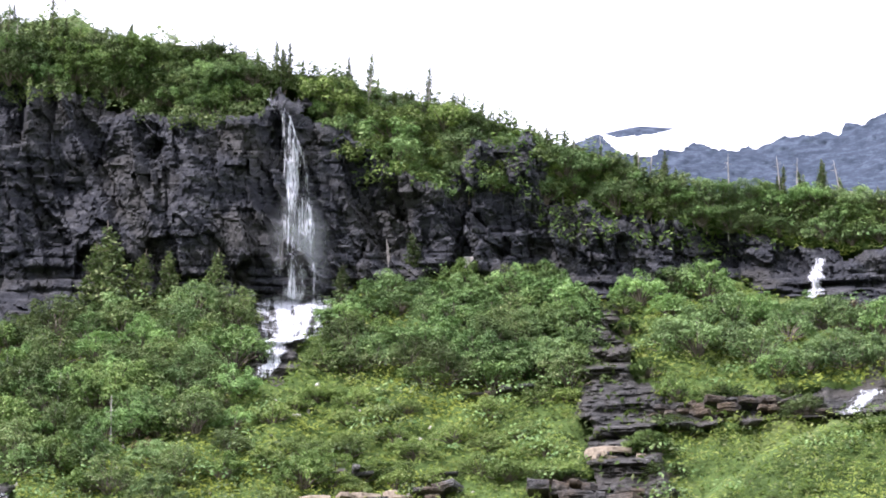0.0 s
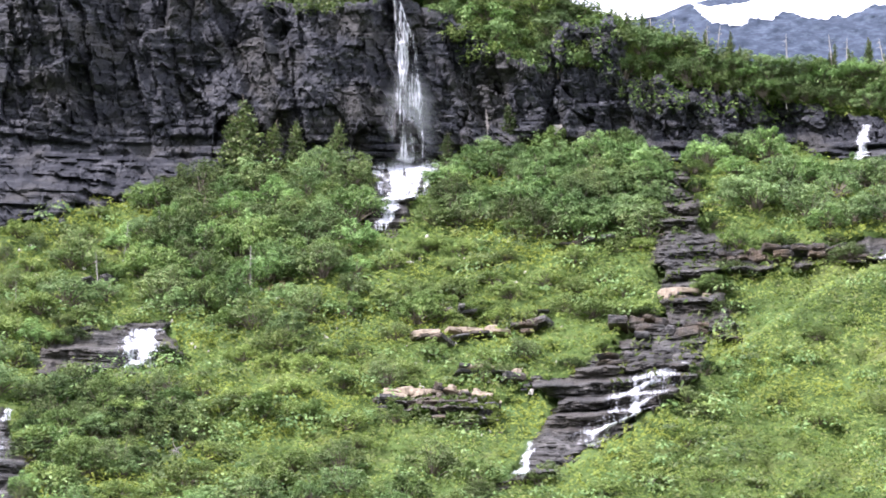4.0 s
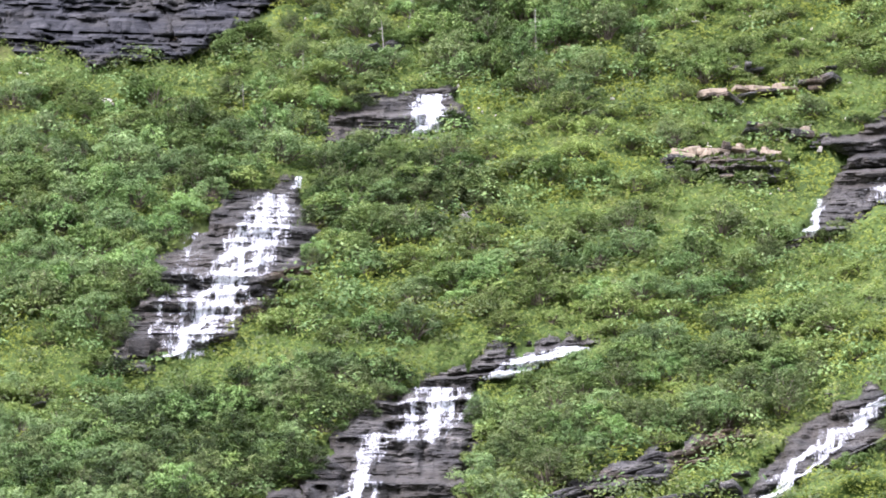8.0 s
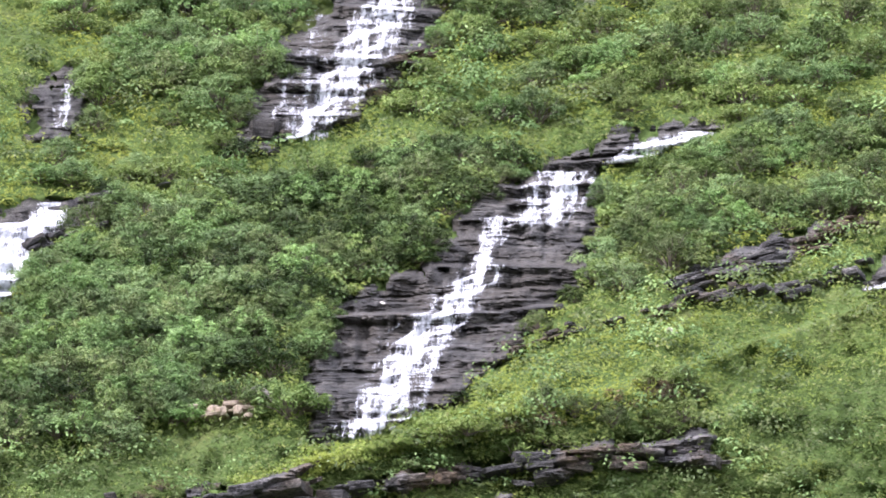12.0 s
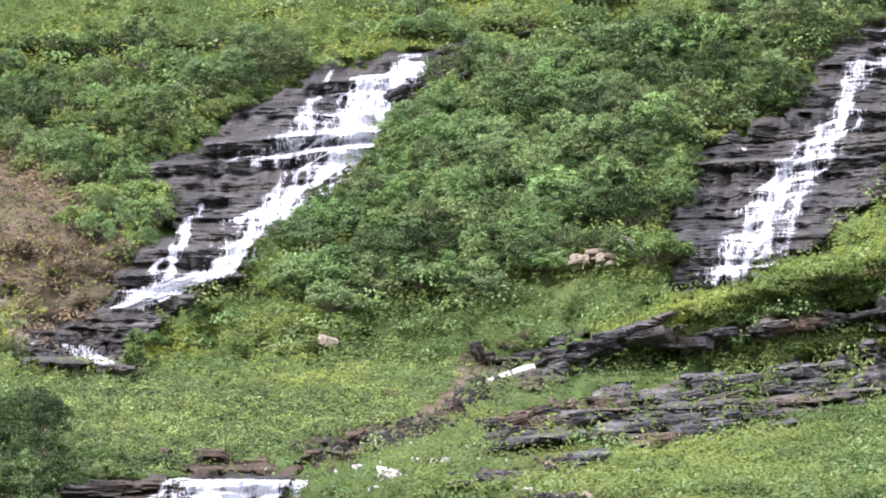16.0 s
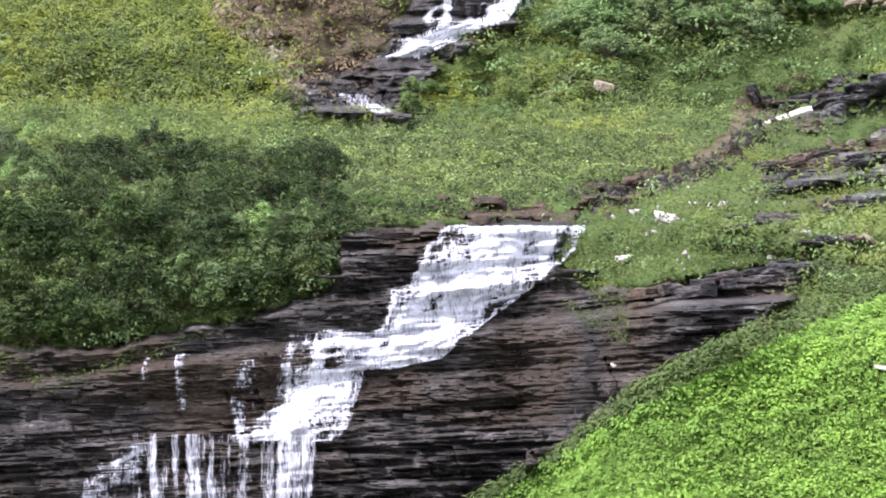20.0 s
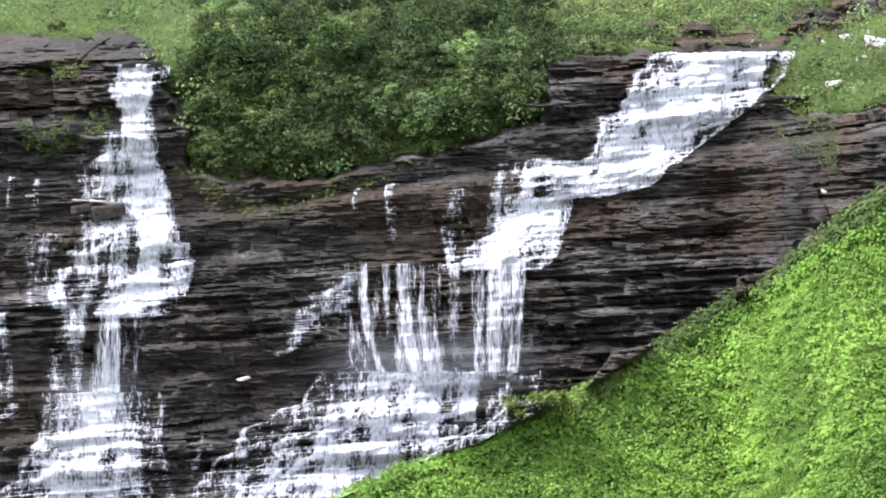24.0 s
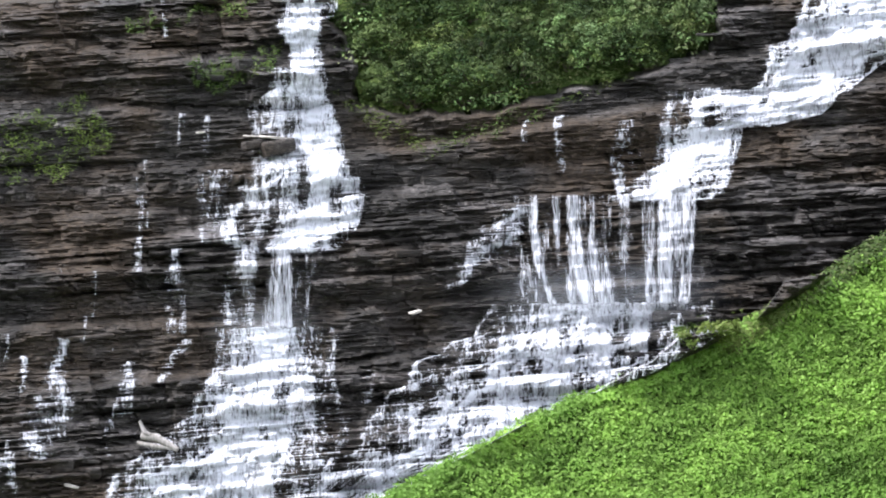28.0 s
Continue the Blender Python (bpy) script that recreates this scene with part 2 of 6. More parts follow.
def beds(x, z, th, s, spread=1.6):
    """Layered relief in 0..1: beds of unlike thickness that swell, pinch and break along their length, with a nose above and an undercut below."""
    q = z / th + 1.8 * vnoise(z * 0.33 / th, x * 0.05, s + 2) + 0.9 * vnoise(x * 0.16, z * 0.3 / th, s + 3)
    k = np.floor(q)
    fr = q - k
    run = x / (spread * (0.4 + 1.4 * hsh(k, k * 0, s + 4))) + 13 * hsh(k, k * 0 + 1, s + 5)
    swell = smooth(vnoise(run, k, s + 6), 0.30, 0.62)
    gone = 0.45 * smooth(vnoise(run * 1.5 + 0.5 * fr + 0.12 * vnoise(x * 6, z * 6, s + 9), k * 3, s + 8), 0.66, 0.71)
    sharp = hsh(k, k * 0 + 5, s + 10)
    lip = (1 - sharp) + sharp * smooth(fr, 0.0, 0.45) * (1 - 0.35 * smooth(fr, 0.86, 1.0))
    return 0.4 * hsh(k, k * 0 + 2, s + 7) + 0.6 * swell - gone, lip, fr, hsh(k, k * 0 + 7, s + 11)


def blocks(x, z, s):
    """Broken blocks: which block a point lies in, its place within it, and how near a joint it is."""
    i0, j0 = np.floor(x), np.floor(z)
    best, second = np.full(x.shape, 9.0), np.full(x.shape, 9.0)
    bi, bj, bx, bz = (np.zeros(x.shape) for _ in range(4))
    for di in (-1, 0, 1):
        for dj in (-1, 0, 1):
            i, j = i0 + di, j0 + dj
            dx, dz = x - i - 0.1 - 0.8 * hsh(i, j, s), z - j - 0.1 - 0.8 * hsh(i, j, s + 1)
            q = np.maximum(np.abs(dx + 0.25 * dz), np.abs(dz)) * 0.6 + 0.4 * np.hypot(dx, dz)
            new_best = q < best
            second = np.where(new_best, best, np.minimum(second, q))
            best = np.where(new_best, q, best)
            bi, bj, bx, bz = np.where(new_best, i, bi), np.where(new_best, j, bj), np.where(new_best, dx, bx), np.where(new_best, dz, bz)
    return bi, bj, bx, bz, second - best


def rock_depth(a, e, th, length, dip, relief, s):
    d = reach(a, e)
    p = spot(a, e, d)
    x, z = p[..., 0], p[..., 2]
    z = z - dip * x
    if length < 0:  # an upright face, broken by joints into columns and blocks
        xw = x + 0.9 * (fbm(x * 0.3, z * 0.15, 4, s) - 0.5) + 0.16 * z
        zw = z + 1.6 * (fbm(x * 0.3 + 9, z * 0.3, 4, s + 1) - 0.5) - 0.10 * x
        out = 5.0 * (fbm(xw * 0.22, zw * 0.05, 3, s + 2) - 0.5) + 0.9 * (fbm(xw * 0.6, zw * 0.3, 3, s + 12) - 0.5)
        for wide, tall, amp in ((2.7, 6.5, 1.5), (1.15, 2.7, 0.95), (0.6, 1.0, 0.5), (0.3, 0.36, 0.24)):
            i, j, fx, fz, gap = blocks(xw / wide + 7, zw / tall + 3, s + 3)
            out = out + amp * ((hsh(i, j, s + 4) - 0.5) + 1.5 * fx * (hsh(i, j, s + 5) - 0.5) + fz * (1.3 * hsh(i, j, s + 6) - 0.45) - 0.10 * (1 - smooth(gap, 0.0, 0.06)))
        low = 1 - smooth(z, 52.5, 54.5)
        r2, l2, _, _ = beds(x, z, 0.5, s + 50)
        return d - relief * np.maximum(0.8 + out * (1 - 0.6 * low) + (0.2 + 0.7 * low) * r2 * l2, -2.2)
    r1, l1, f1, h1 = beds(x, z, th * 2.2, s, 2.6)
    zq = z + (smooth(f1, 0.72, 1.0) - f1) * th * 2.2 * np.where(h1 > 0.55, 0.62, 0.1) + dip * x
    d = reach(a, np.degrees(np.arcsin(np.clip(zq / d, -0.9, 0.9))))
    r2, l2, _, _ = beds(x, z, th * 0.8, s + 50, 1.2)
    r3, l3, _, _ = beds(x, z, th * 0.28, s + 90, 0.7)
    plain_bed = 1 - (0.8 if th > 0.41 else 0.3) * smooth(vnoise(z * 0.7, x * 0.05, s + 33) - 0.02 * (x + 14), 0.46, 0.56)
    out = 0.6 * r1 * l1 + plain_bed * (0.42 * r2 * (0.4 + 0.6 * l2) + 0.30 * r3 * l3) + 0.22 * (fbm(x * 2.6, z * 7, 4, s + 75) - 0.5)
    r4, l4, _, _ = beds(x, z, th * 0.13, s + 120, 0.35)
    out = out + 0.16 * r4 * l4
    return d - relief * (out + 1.3 * (fbm(x * 0.3, z * 0.3, 4, s + 70) - 0.5))


# ---- materials ----
def material(name):
    m = bpy.data.materials.new(name)
    m.use_nodes = True
    n, l = m.node_tree.nodes, m.node_tree.links
    return m, n, l, n["Principled BSDF"]


def ramp(n, stops, interp="LINEAR"):
    r = n.new("ShaderNodeValToRGB")
    r.color_ramp.interpolation = interp
    el = r.color_ramp.elements
    while len(el) < len(stops):
        el.new(0.5)
    for q, (pos, col) in zip(el, stops):
        q.position, q.color = pos, (*col, 1)
    return r


def noise_node(n, l, scale, detail=5, vec=None, rough=0.55):
    t = n.new("ShaderNodeTexNoise")
    t.inputs["Scale"].default_value, t.inputs["Detail"].default_value, t.inputs["Roughness"].default_value = scale, detail, rough
    if vec is not None:
        l.new(vec, t.inputs["Vector"])
    return t


def mixer(n, l, fac, a, b, mode="MIX"):
    m = n.new("ShaderNodeMix")
    m.data_type, m.blend_type = "RGBA", mode
    for sock, v in (("Factor", fac), ("A", a), ("B", b)):
        if isinstance(v, (int, float)):
            m.inputs[sock].default_value = v
        elif isinstance(v, tuple):
            m.inputs[sock].default_value = (*v, 1)
        else:
            l.new(v, m.inputs[sock])
    return m.outputs["Result"]


def rock_material(name, dark, mid, pale, rust, rough=0.45, bedded=0.7):
    m, n, l, b = material(name)
    geo = n.new("ShaderNodeNewGeometry")
    mp = n.new("ShaderNodeMapping")
    mp.inputs["Scale"].default_value = (0.5, 0.5, 3.0)
    l.new(geo.outputs["Position"], mp.inputs[0])
    lay = noise_node(n, l, 1.3, 8, mp.outputs[0], 0.65)
    big = noise_node(n, l, 0.35, 5, geo.outputs["Position"])
    fine = noise_node(n, l, 9.0, 6, geo.outputs["Position"], 0.7)
    c1 = ramp(n, [(0.30, dark), (0.52, mid), (0.76, pale)])
    l.new(lay.outputs[0], c1.inputs[0])
    r2 = ramp(n, [(0.47, (0, 0, 0)), (0.62, (1, 1, 1))])
    l.new(big.outputs[0], r2.inputs[0])
    c2 = mixer(n, l, r2.outputs[0], c1.outputs[0], rust)
    r3 = ramp(n, [(0.35, (0.55, 0.55, 0.55)), (0.7, (1.35, 1.35, 1.35))])
    l.new(fine.outputs[0], r3.inputs[0])
    c3 = mixer(n, l, 1.0, c2, r3.outputs[0], "MULTIPLY")
    mp3 = n.new("ShaderNodeMapping")
    mp3.inputs["Scale"].default_value = (1.0, 1.0, 3.5)
    l.new(geo.outputs["Position"], mp3.inputs[0])
    chips = noise_node(n, l, 9.0, 4, mp3.outputs[0], 0.7)
    r4 = ramp(n, [(0.34, (0.45, 0.45, 0.45)), (0.5, (0.97, 0.97, 0.97)), (0.67, (1.75, 1.72, 1.68))])
    l.new(chips.outputs[0], r4.inputs[0])
    c3 = mixer(n, l, 1.0, c3, r4.outputs[0], "MULTIPLY")
    l.new(c3, b.inputs["Base Color"])
    rr = n.new("ShaderNodeMapRange")
    rr.inputs["To Min"].default_value, rr.inputs["To Max"].default_value = rough - 0.15, rough + 0.35
    l.new(big.outputs[0], rr.inputs[0])
    l.new(rr.outputs[0], b.inputs["Roughness"])
    b.inputs["Specular IOR Level"].default_value = 0.22
    mp2 = n.new("ShaderNodeMapping")
    mp2.inputs["Scale"].default_value = (1.1, 1.1, 9.0)
    l.new(geo.outputs["Position"], mp2.inputs[0])
    thin = noise_node(n, l, 1.2, 4, mp2.outputs[0], 0.6)
    b1, b2 = n.new("ShaderNodeBump"), n.new("ShaderNodeBump")
    b1.inputs["Strength"].default_value, b1.inputs["Distance"].default_value = bedded, 0.25
    b2.inputs["Strength"].default_value, b2.inputs["Distance"].default_value = 0.8, 0.10
    l.new(thin.outputs[0], b1.inputs["Height"])
    l.new(chips.outputs[0], b2.inputs["Height"])
    l.new(b1.outputs[0], b2.inputs["Normal"])
    l.new(b2.outputs[0], b.inputs["Normal"])
    return m


CLIFF_ROCK = rock_material("dark_cliff_rock", (0.010, 0.011, 0.014), (0.024, 0.026, 0.032), (0.14, 0.14, 0.145), (0.046, 0.045, 0.043), 0.48, 0.15)
WET_ROCK = rock_material("wet_bedded_rock", (0.009, 0.0084, 0.0072), (0.042, 0.0385, 0.033), (0.20, 0.185, 0.175), (0.056, 0.042, 0.028), 0.36, 0.45)
STEP_ROCK = rock_material("stepped_stream_rock", (0.011, 0.0108, 0.010), (0.044, 0.042, 0.038), (0.23, 0.22, 0.20), (0.062, 0.056, 0.047), 0.40)
LEDGE_ROCK = rock_material("grey_ledge_rock", (0.020, 0.020, 0.020), (0.075, 0.073, 0.071), (0.27, 0.26, 0.24), (0.12, 0.09, 0.06), 0.6)
SOIL_BANK = rock_material("earth_bank", (0.022, 0.016, 0.011), (0.06, 0.043, 0.028), (0.16, 0.12, 0.08), (0.09, 0.065, 0.04), 0.8)


def leaf_material(name, cols, patch=None, shine=0.45, through_=0.25, mottled=1.0):
    m, n, l, b = material(name)
    geo = n.new("ShaderNodeNewGeometry")
    oi = n.new("ShaderNodeObjectInfo")
    c = ramp(n, [(i / (len(cols) - 1), q) for i, q in enumerate(cols)])
    l.new(geo.outputs["Random Per Island"], c.inputs[0])
    big = noise_node(n, l, 0.30, 4, geo.outputs["Position"])
    r = ramp(n, [(0.35, (0.68, 0.74, 0.62)), (0.65, (1.25, 1.2, 1.1))])
    l.new(big.outputs[0], r.inputs[0])
    col = mixer(n, l, 1.0, c.outputs[0], r.outputs[0], "MULTIPLY")
    mid = noise_node(n, l, 1.1, 3, geo.outputs["Position"])
    r2 = ramp(n, [(0.36, (0.52, 0.55, 0.50)), (0.5, (0.95, 0.95, 0.95)), (0.66, (1.4, 1.33, 1.2))])
    l.new(mid.outputs[0], r2.inputs[0])
    col = mixer(n, l, mottled, col, r2.outputs[0], "MULTIPLY")
    if patch:
        pn = noise_node(n, l, 0.16, 6, geo.outputs["Position"], 0.6)
        pr = ramp(n, [(0.48, (0, 0, 0)), (0.62, (1, 1, 1))])
        l.new(pn.outputs[0], pr.inputs[0])
        col = mixer(n, l, pr.outputs[0], col, mixer(n, l, 0.75, col, patch))
    hs = n.new("ShaderNodeHueSaturation")
    mr = n.new("ShaderNodeMapRange")
    mr.inputs["To Min"].default_value, mr.inputs["To Max"].default_value = 0.68, 1.28
    l.new(oi.outputs["Random"], mr.inputs[0])
    l.new(mr.outputs[0], hs.inputs["Value"])
    l.new(col, hs.inputs["Color"])
    l.new(hs.outputs[0], b.inputs["Base Color"])
    b.inputs["Roughness"].default_value = shine
    b.inputs["Specular IOR Level"].default_value = 0.14
    tr = n.new("ShaderNodeBsdfTranslucent")
    l.new(hs.outputs[0], tr.inputs[0])
    mx = n.new("ShaderNodeMixShader")
    mx.inputs[0].default_value = through_
    l.new(b.outputs[0], mx.inputs[1])
    l.new(tr.outputs[0], mx.inputs[2])
    l.new(mx.outputs[0], n["Material Output"].inputs[0])
    return m


SLOPE_LEAF = leaf_material("slope_grass", [(0.112, 0.170, 0.040), (0.146, 0.209, 0.051), (0.184, 0.248, 0.059), (0.229, 0.253, 0.109)], (0.26, 0.30, 0.045), 0.6, 0.35, 0.8)
GRASS_LEAF = leaf_material("meadow_grass", [(0.068, 0.113, 0.033), (0.090, 0.144, 0.043), (0.117, 0.176, 0.051), (0.162, 0.180, 0.090)], (0.185, 0.23, 0.055), 0.6, 0.3, 0.7)
HERB_LEAF = leaf_material("broad_herb_leaf", [(0.194, 0.344, 0.061), (0.228, 0.390, 0.079), (0.261, 0.425, 0.097), (0.290, 0.455, 0.121)], None, 0.6, 0.45, 0.55)
SHRUB_LEAF = leaf_material("willow_leaf", [(0.098, 0.178, 0.064), (0.154, 0.259, 0.092), (0.216, 0.340, 0.128), (0.267, 0.378, 0.164)], None, 0.5, 0.25, 0.5)
BERRY_LEAF = leaf_material("berry_leaf", [(0.099, 0.154, 0.046), (0.160, 0.231, 0.070), (0.220, 0.303, 0.092), (0.275, 0.319, 0.139)], None, 0.5, 0.25, 0.5)
DRY_LEAF = leaf_material("dry_twigs", [(0.07, 0.05, 0.03), (0.12, 0.09, 0.055), (0.17, 0.13, 0.085), (0.2, 0.17, 0.12)], None, 0.7, 0.15)
OLIVE_LEAF = leaf_material("alder_leaf", [(0.072, 0.111, 0.044), (0.111, 0.164, 0.062), (0.158, 0.216, 0.085), (0.204, 0.236, 0.125)], None, 0.55, 0.25, 0.6)
FIR_LEAF = leaf_material("fir_needles", [(0.054, 0.084, 0.035), (0.088, 0.128, 0.049), (0.121, 0.169, 0.068), (0.162, 0.189, 0.088)], None, 0.55, 0.2)
SILVER_LEAF = leaf_material("silver_willow_leaf", [(0.105, 0.174, 0.072), (0.152, 0.238, 0.101), (0.204, 0.298, 0.130), (0.257, 0.338, 0.168)], None, 0.5, 0.25, 0.5)
ELDER_LEAF = leaf_material("elder_leaf", [(0.081, 0.140, 0.045), (0.125, 0.196, 0.062), (0.169, 0.252, 0.081), (0.217, 0.280, 0.113)], None, 0.5, 0.25, 0.5)
JUNIPER_LEAF = leaf_material("juniper_leaf", [(0.033, 0.056, 0.020), (0.053, 0.085, 0.027), (0.077, 0.115, 0.037), (0.112, 0.144, 0.056)], None, 0.55, 0.15, 0.6)
DWARF_LEAF = leaf_material("dwarf_fir_needles", [(0.016, 0.038, 0.011), (0.030, 0.059, 0.016), (0.049, 0.086, 0.022), (0.081, 0.119, 0.032)], None, 0.55, 0.15)


def ground_material():
    m, n, l, b = material("hillside_soil_and_turf")
    geo = n.new("ShaderNodeNewGeometry")
    big = noise_node(n, l, 0.25, 6, geo.outputs["Position"])
    fine = noise_node(n, l, 5.0, 6, geo.outputs["Position"], 0.7)
    c1 = ramp(n, [(0.3, (0.05, 0.08, 0.02)), (0.55, (0.08, 0.125, 0.032)), (0.75, (0.13, 0.14, 0.05))])
    c2 = ramp(n, [(0.25, (0.6, 0.6, 0.6)), (0.75, (1.3, 1.3, 1.3))])
    l.new(big.outputs[0], c1.inputs[0])
    l.new(fine.outputs[0], c2.inputs[0])
    turf = mixer(n, l, 1.0, c1.outputs[0], c2.outputs[0], "MULTIPLY")
    soil = mixer(n, l, fine.outputs[0], (0.05, 0.037, 0.022), (0.19, 0.15, 0.10))
    att = n.new("ShaderNodeAttribute")
    att.attribute_name = "bare"
    l.new(mixer(n, l, att.outputs["Fac"], turf, soil), b.inputs["Base Color"])
    b.inputs["Roughness"].default_value = 0.9
    b.inputs["Specular IOR Level"].default_value = 0.1
    bp = n.new("ShaderNodeBump")
    bp.inputs["Strength"].default_value, bp.inputs["Distance"].default_value = 0.7, 0.15
    l.new(fine.outputs[0], bp.inputs["Height"])
    l.new(bp.outputs[0], b.inputs["Normal"])
    return m


GROUND = ground_material()


def plain(name, cols, scale, rough=0.8, bump=0.4, stretch=(1, 1, 1)):
    m, n, l, b = material(name)
    tc = n.new("ShaderNodeTexCoord")
    mp = n.new("ShaderNodeMapping")
    mp.inputs["Scale"].default_value = stretch
    l.new(tc.outputs["Object"], mp.inputs[0])
    f = noise_node(n, l, scale, 7, mp.outputs[0], 0.65)
    c = ramp(n, [(0.25 + 0.5 * i / (len(cols) - 1), q) for i, q in enumerate(cols)])
    l.new(f.outputs[0], c.inputs[0])
    l.new(c.outputs[0], b.inputs["Base Color"])
    b.inputs["Roughness"].default_value = rough
    bp = n.new("ShaderNodeBump")
    bp.inputs["Strength"].default_value, bp.inputs["Distance"].default_value = bump, 0.03
    l.new(f.outputs[0], bp.inputs["Height"])
    l.new(bp.outputs[0], b.inputs["Normal"])
    return m


BARK = plain("grey_brown_bark", [(0.05, 0.04, 0.03), (0.13, 0.105, 0.08), (0.2, 0.17, 0.13)], 6, 0.9, 0.6, (3, 3, 0.6))
DEAD_WOOD = plain("weathered_dead_wood", [(0.13, 0.12, 0.105), (0.26, 0.24, 0.215), (0.42, 0.40, 0.37)], 6, 0.85, 0.5, (3, 3, 0.5))
PALE_STONE = plain("pale_limestone", [(0.27, 0.24, 0.20), (0.44, 0.41, 0.36), (0.58, 0.55, 0.50)], 4, 0.8)
TAN_STONE = plain("tan_sandstone", [(0.13, 0.10, 0.07), (0.26, 0.21, 0.15), (0.38, 0.32, 0.24)], 5, 0.85)


def water_material():
    """White water: the mesh says how much of it there is, fine streaks along the fall break it up."""
    m, n, l, b = material("white_water")
    uv = n.new("ShaderNodeUVMap")
    layers = []
    for sx, sy, detail in ((7.0, 1.6, 4), (26.0, 9.0, 4)):
        mp = n.new("ShaderNodeMapping")
        mp.inputs["Scale"].default_value = (sx, sy, 1)
        l.new(uv.outputs[0], mp.inputs[0])
        t = noise_node(n, l, 1.0, detail, mp.outputs[0], 0.6)
        t.inputs["Distortion"].default_value = 0.4
        layers.append(t)

    def maths(op, x, y, z=None):
        q = n.new("ShaderNodeMath")
        q.operation = op
        for sock, v in zip(q.inputs, (x, y, z)):
            if isinstance(v, (int, float)):
                sock.default_value = v
            elif v is not None:
                l.new(v, sock)
        return q.outputs[0]

    att = n.new("ShaderNodeAttribute")
    att.attribute_name = "body"
    streak = maths("MULTIPLY_ADD", layers[1].outputs[0], 1.0, layers[0].outputs[0])
    v = maths("MULTIPLY_ADD", streak, 1.5, att.outputs["Fac"])
    al = n.new("ShaderNodeMapRange")
    al.inputs["From Min"].default_value, al.inputs["From Max"].default_value = 1.82, 2.5
    l.new(v, al.inputs[0])
    there = maths("MINIMUM", maths("MULTIPLY", att.outputs["Fac"], 5.0), 1.0)
    alpha = maths("MULTIPLY", al.outputs[0], there)
    b.inputs["Base Color"].default_value = (0.76, 0.785, 0.82, 1)
    b.inputs["Roughness"].default_value = 0.4
    bp = n.new("ShaderNodeBump")
    bp.inputs["Strength"].default_value, bp.inputs["Distance"].default_value = 0.8, 0.10
    l.new(streak, bp.inputs["Height"])
    l.new(bp.outputs[0], b.inputs["Normal"])
    tl, tp = n.new("ShaderNodeBsdfTranslucent"), n.new("ShaderNodeBsdfTransparent")
    tl.inputs[0].default_value = (0.76, 0.785, 0.82, 1)
    m1, m2 = n.new("ShaderNodeMixShader"), n.new("ShaderNodeMixShader")
    m1.inputs[0].default_value = 0.2
    l.new(b.outputs[0], m1.inputs[1])
    l.new(tl.outputs[0], m1.inputs[2])
    l.new(alpha, m2.inputs[0])
    l.new(tp.outputs[0], m2.inputs[1])
    l.new(m1.outputs[0], m2.inputs[2])
    l.new(m2.outputs[0], n["Material Output"].inputs[0])
    return m


WATER = water_material()


# ---- mesh helpers ----
def mesh_of(name, verts, faces, mat, smooth_=False):
    """A mesh from an (n, 3) array and an (m, 3 or 4) array."""
    me = bpy.data.meshes.new(name)
    verts, faces = np.asarray(verts, np.float32), np.asarray(faces, np.int32)
    k = faces.shape[1]
    me.vertices.add(len(verts))
    me.vertices.foreach_set("co", verts.ravel())
    me.loops.add(faces.size)
    me.loops.foreach_set("vertex_index", faces.ravel())
    me.polygons.add(len(faces))
    me.polygons.foreach_set("loop_start", np.arange(len(faces), dtype=np.int32) * k)
    me.polygons.foreach_set("use_smooth", np.full(len(faces), smooth_))
    me.update(calc_edges=True)
    me.materials.append(mat)
    return me


def attach(ob, parent):
    ob.parent = parent
    return ob


def float_layer(me, name, values):
    me.attributes.new(name, "FLOAT", "POINT").data.foreach_set("value", np.asarray(values, np.float32).ravel())


def grid_faces(rows, cols):
    i = np.arange(rows * cols).reshape(rows, cols)
    return np.stack([i[:-1, :-1], i[:-1, 1:], i[1:, 1:], i[1:, :-1]], -1).reshape(-1, 4)


def join(parts):
    vs, fs, k = [], [], 0
    for v, f in parts:
        vs.append(v)
        fs.append(f + k)
        k += len(v)
    return np.concatenate(vs), np.concatenate(fs)


# ---- hillside ----
BARE = [([(-12.10, 7.78), (-11.73, 7.79), (-9.91, 7.46), (-8.45, 6.06), (-8.72, 5.01), (-9.85, 4.42), (-10.81, 4.97), (-11.68, 5.71)], 1.0),
        ([(-3.63, 3.18), (-2.69, 4.42), (-1.93, 4.24), (-3.06, 3.28), (-4.77, 2.50), (-5.63, 2.77), (-4.59, 2.97)], 1.0),
        ([(-0.13, 15.73), (1.62, 16.43), (1.92, 16.24), (0.45, 15.51)], 0.8),
        ([(-1.44, 2.63), (-0.97, 2.73), (-0.49, 1.69), (-1.05, 1.59)], 0.8)]


def bare_ground(a, e):
    v = np.zeros(np.shape(a))
    for i, (poly, amount) in enumerate(BARE):
        v = np.maximum(v, amount * inside(poly, a, e, 0.25, i))
    return v


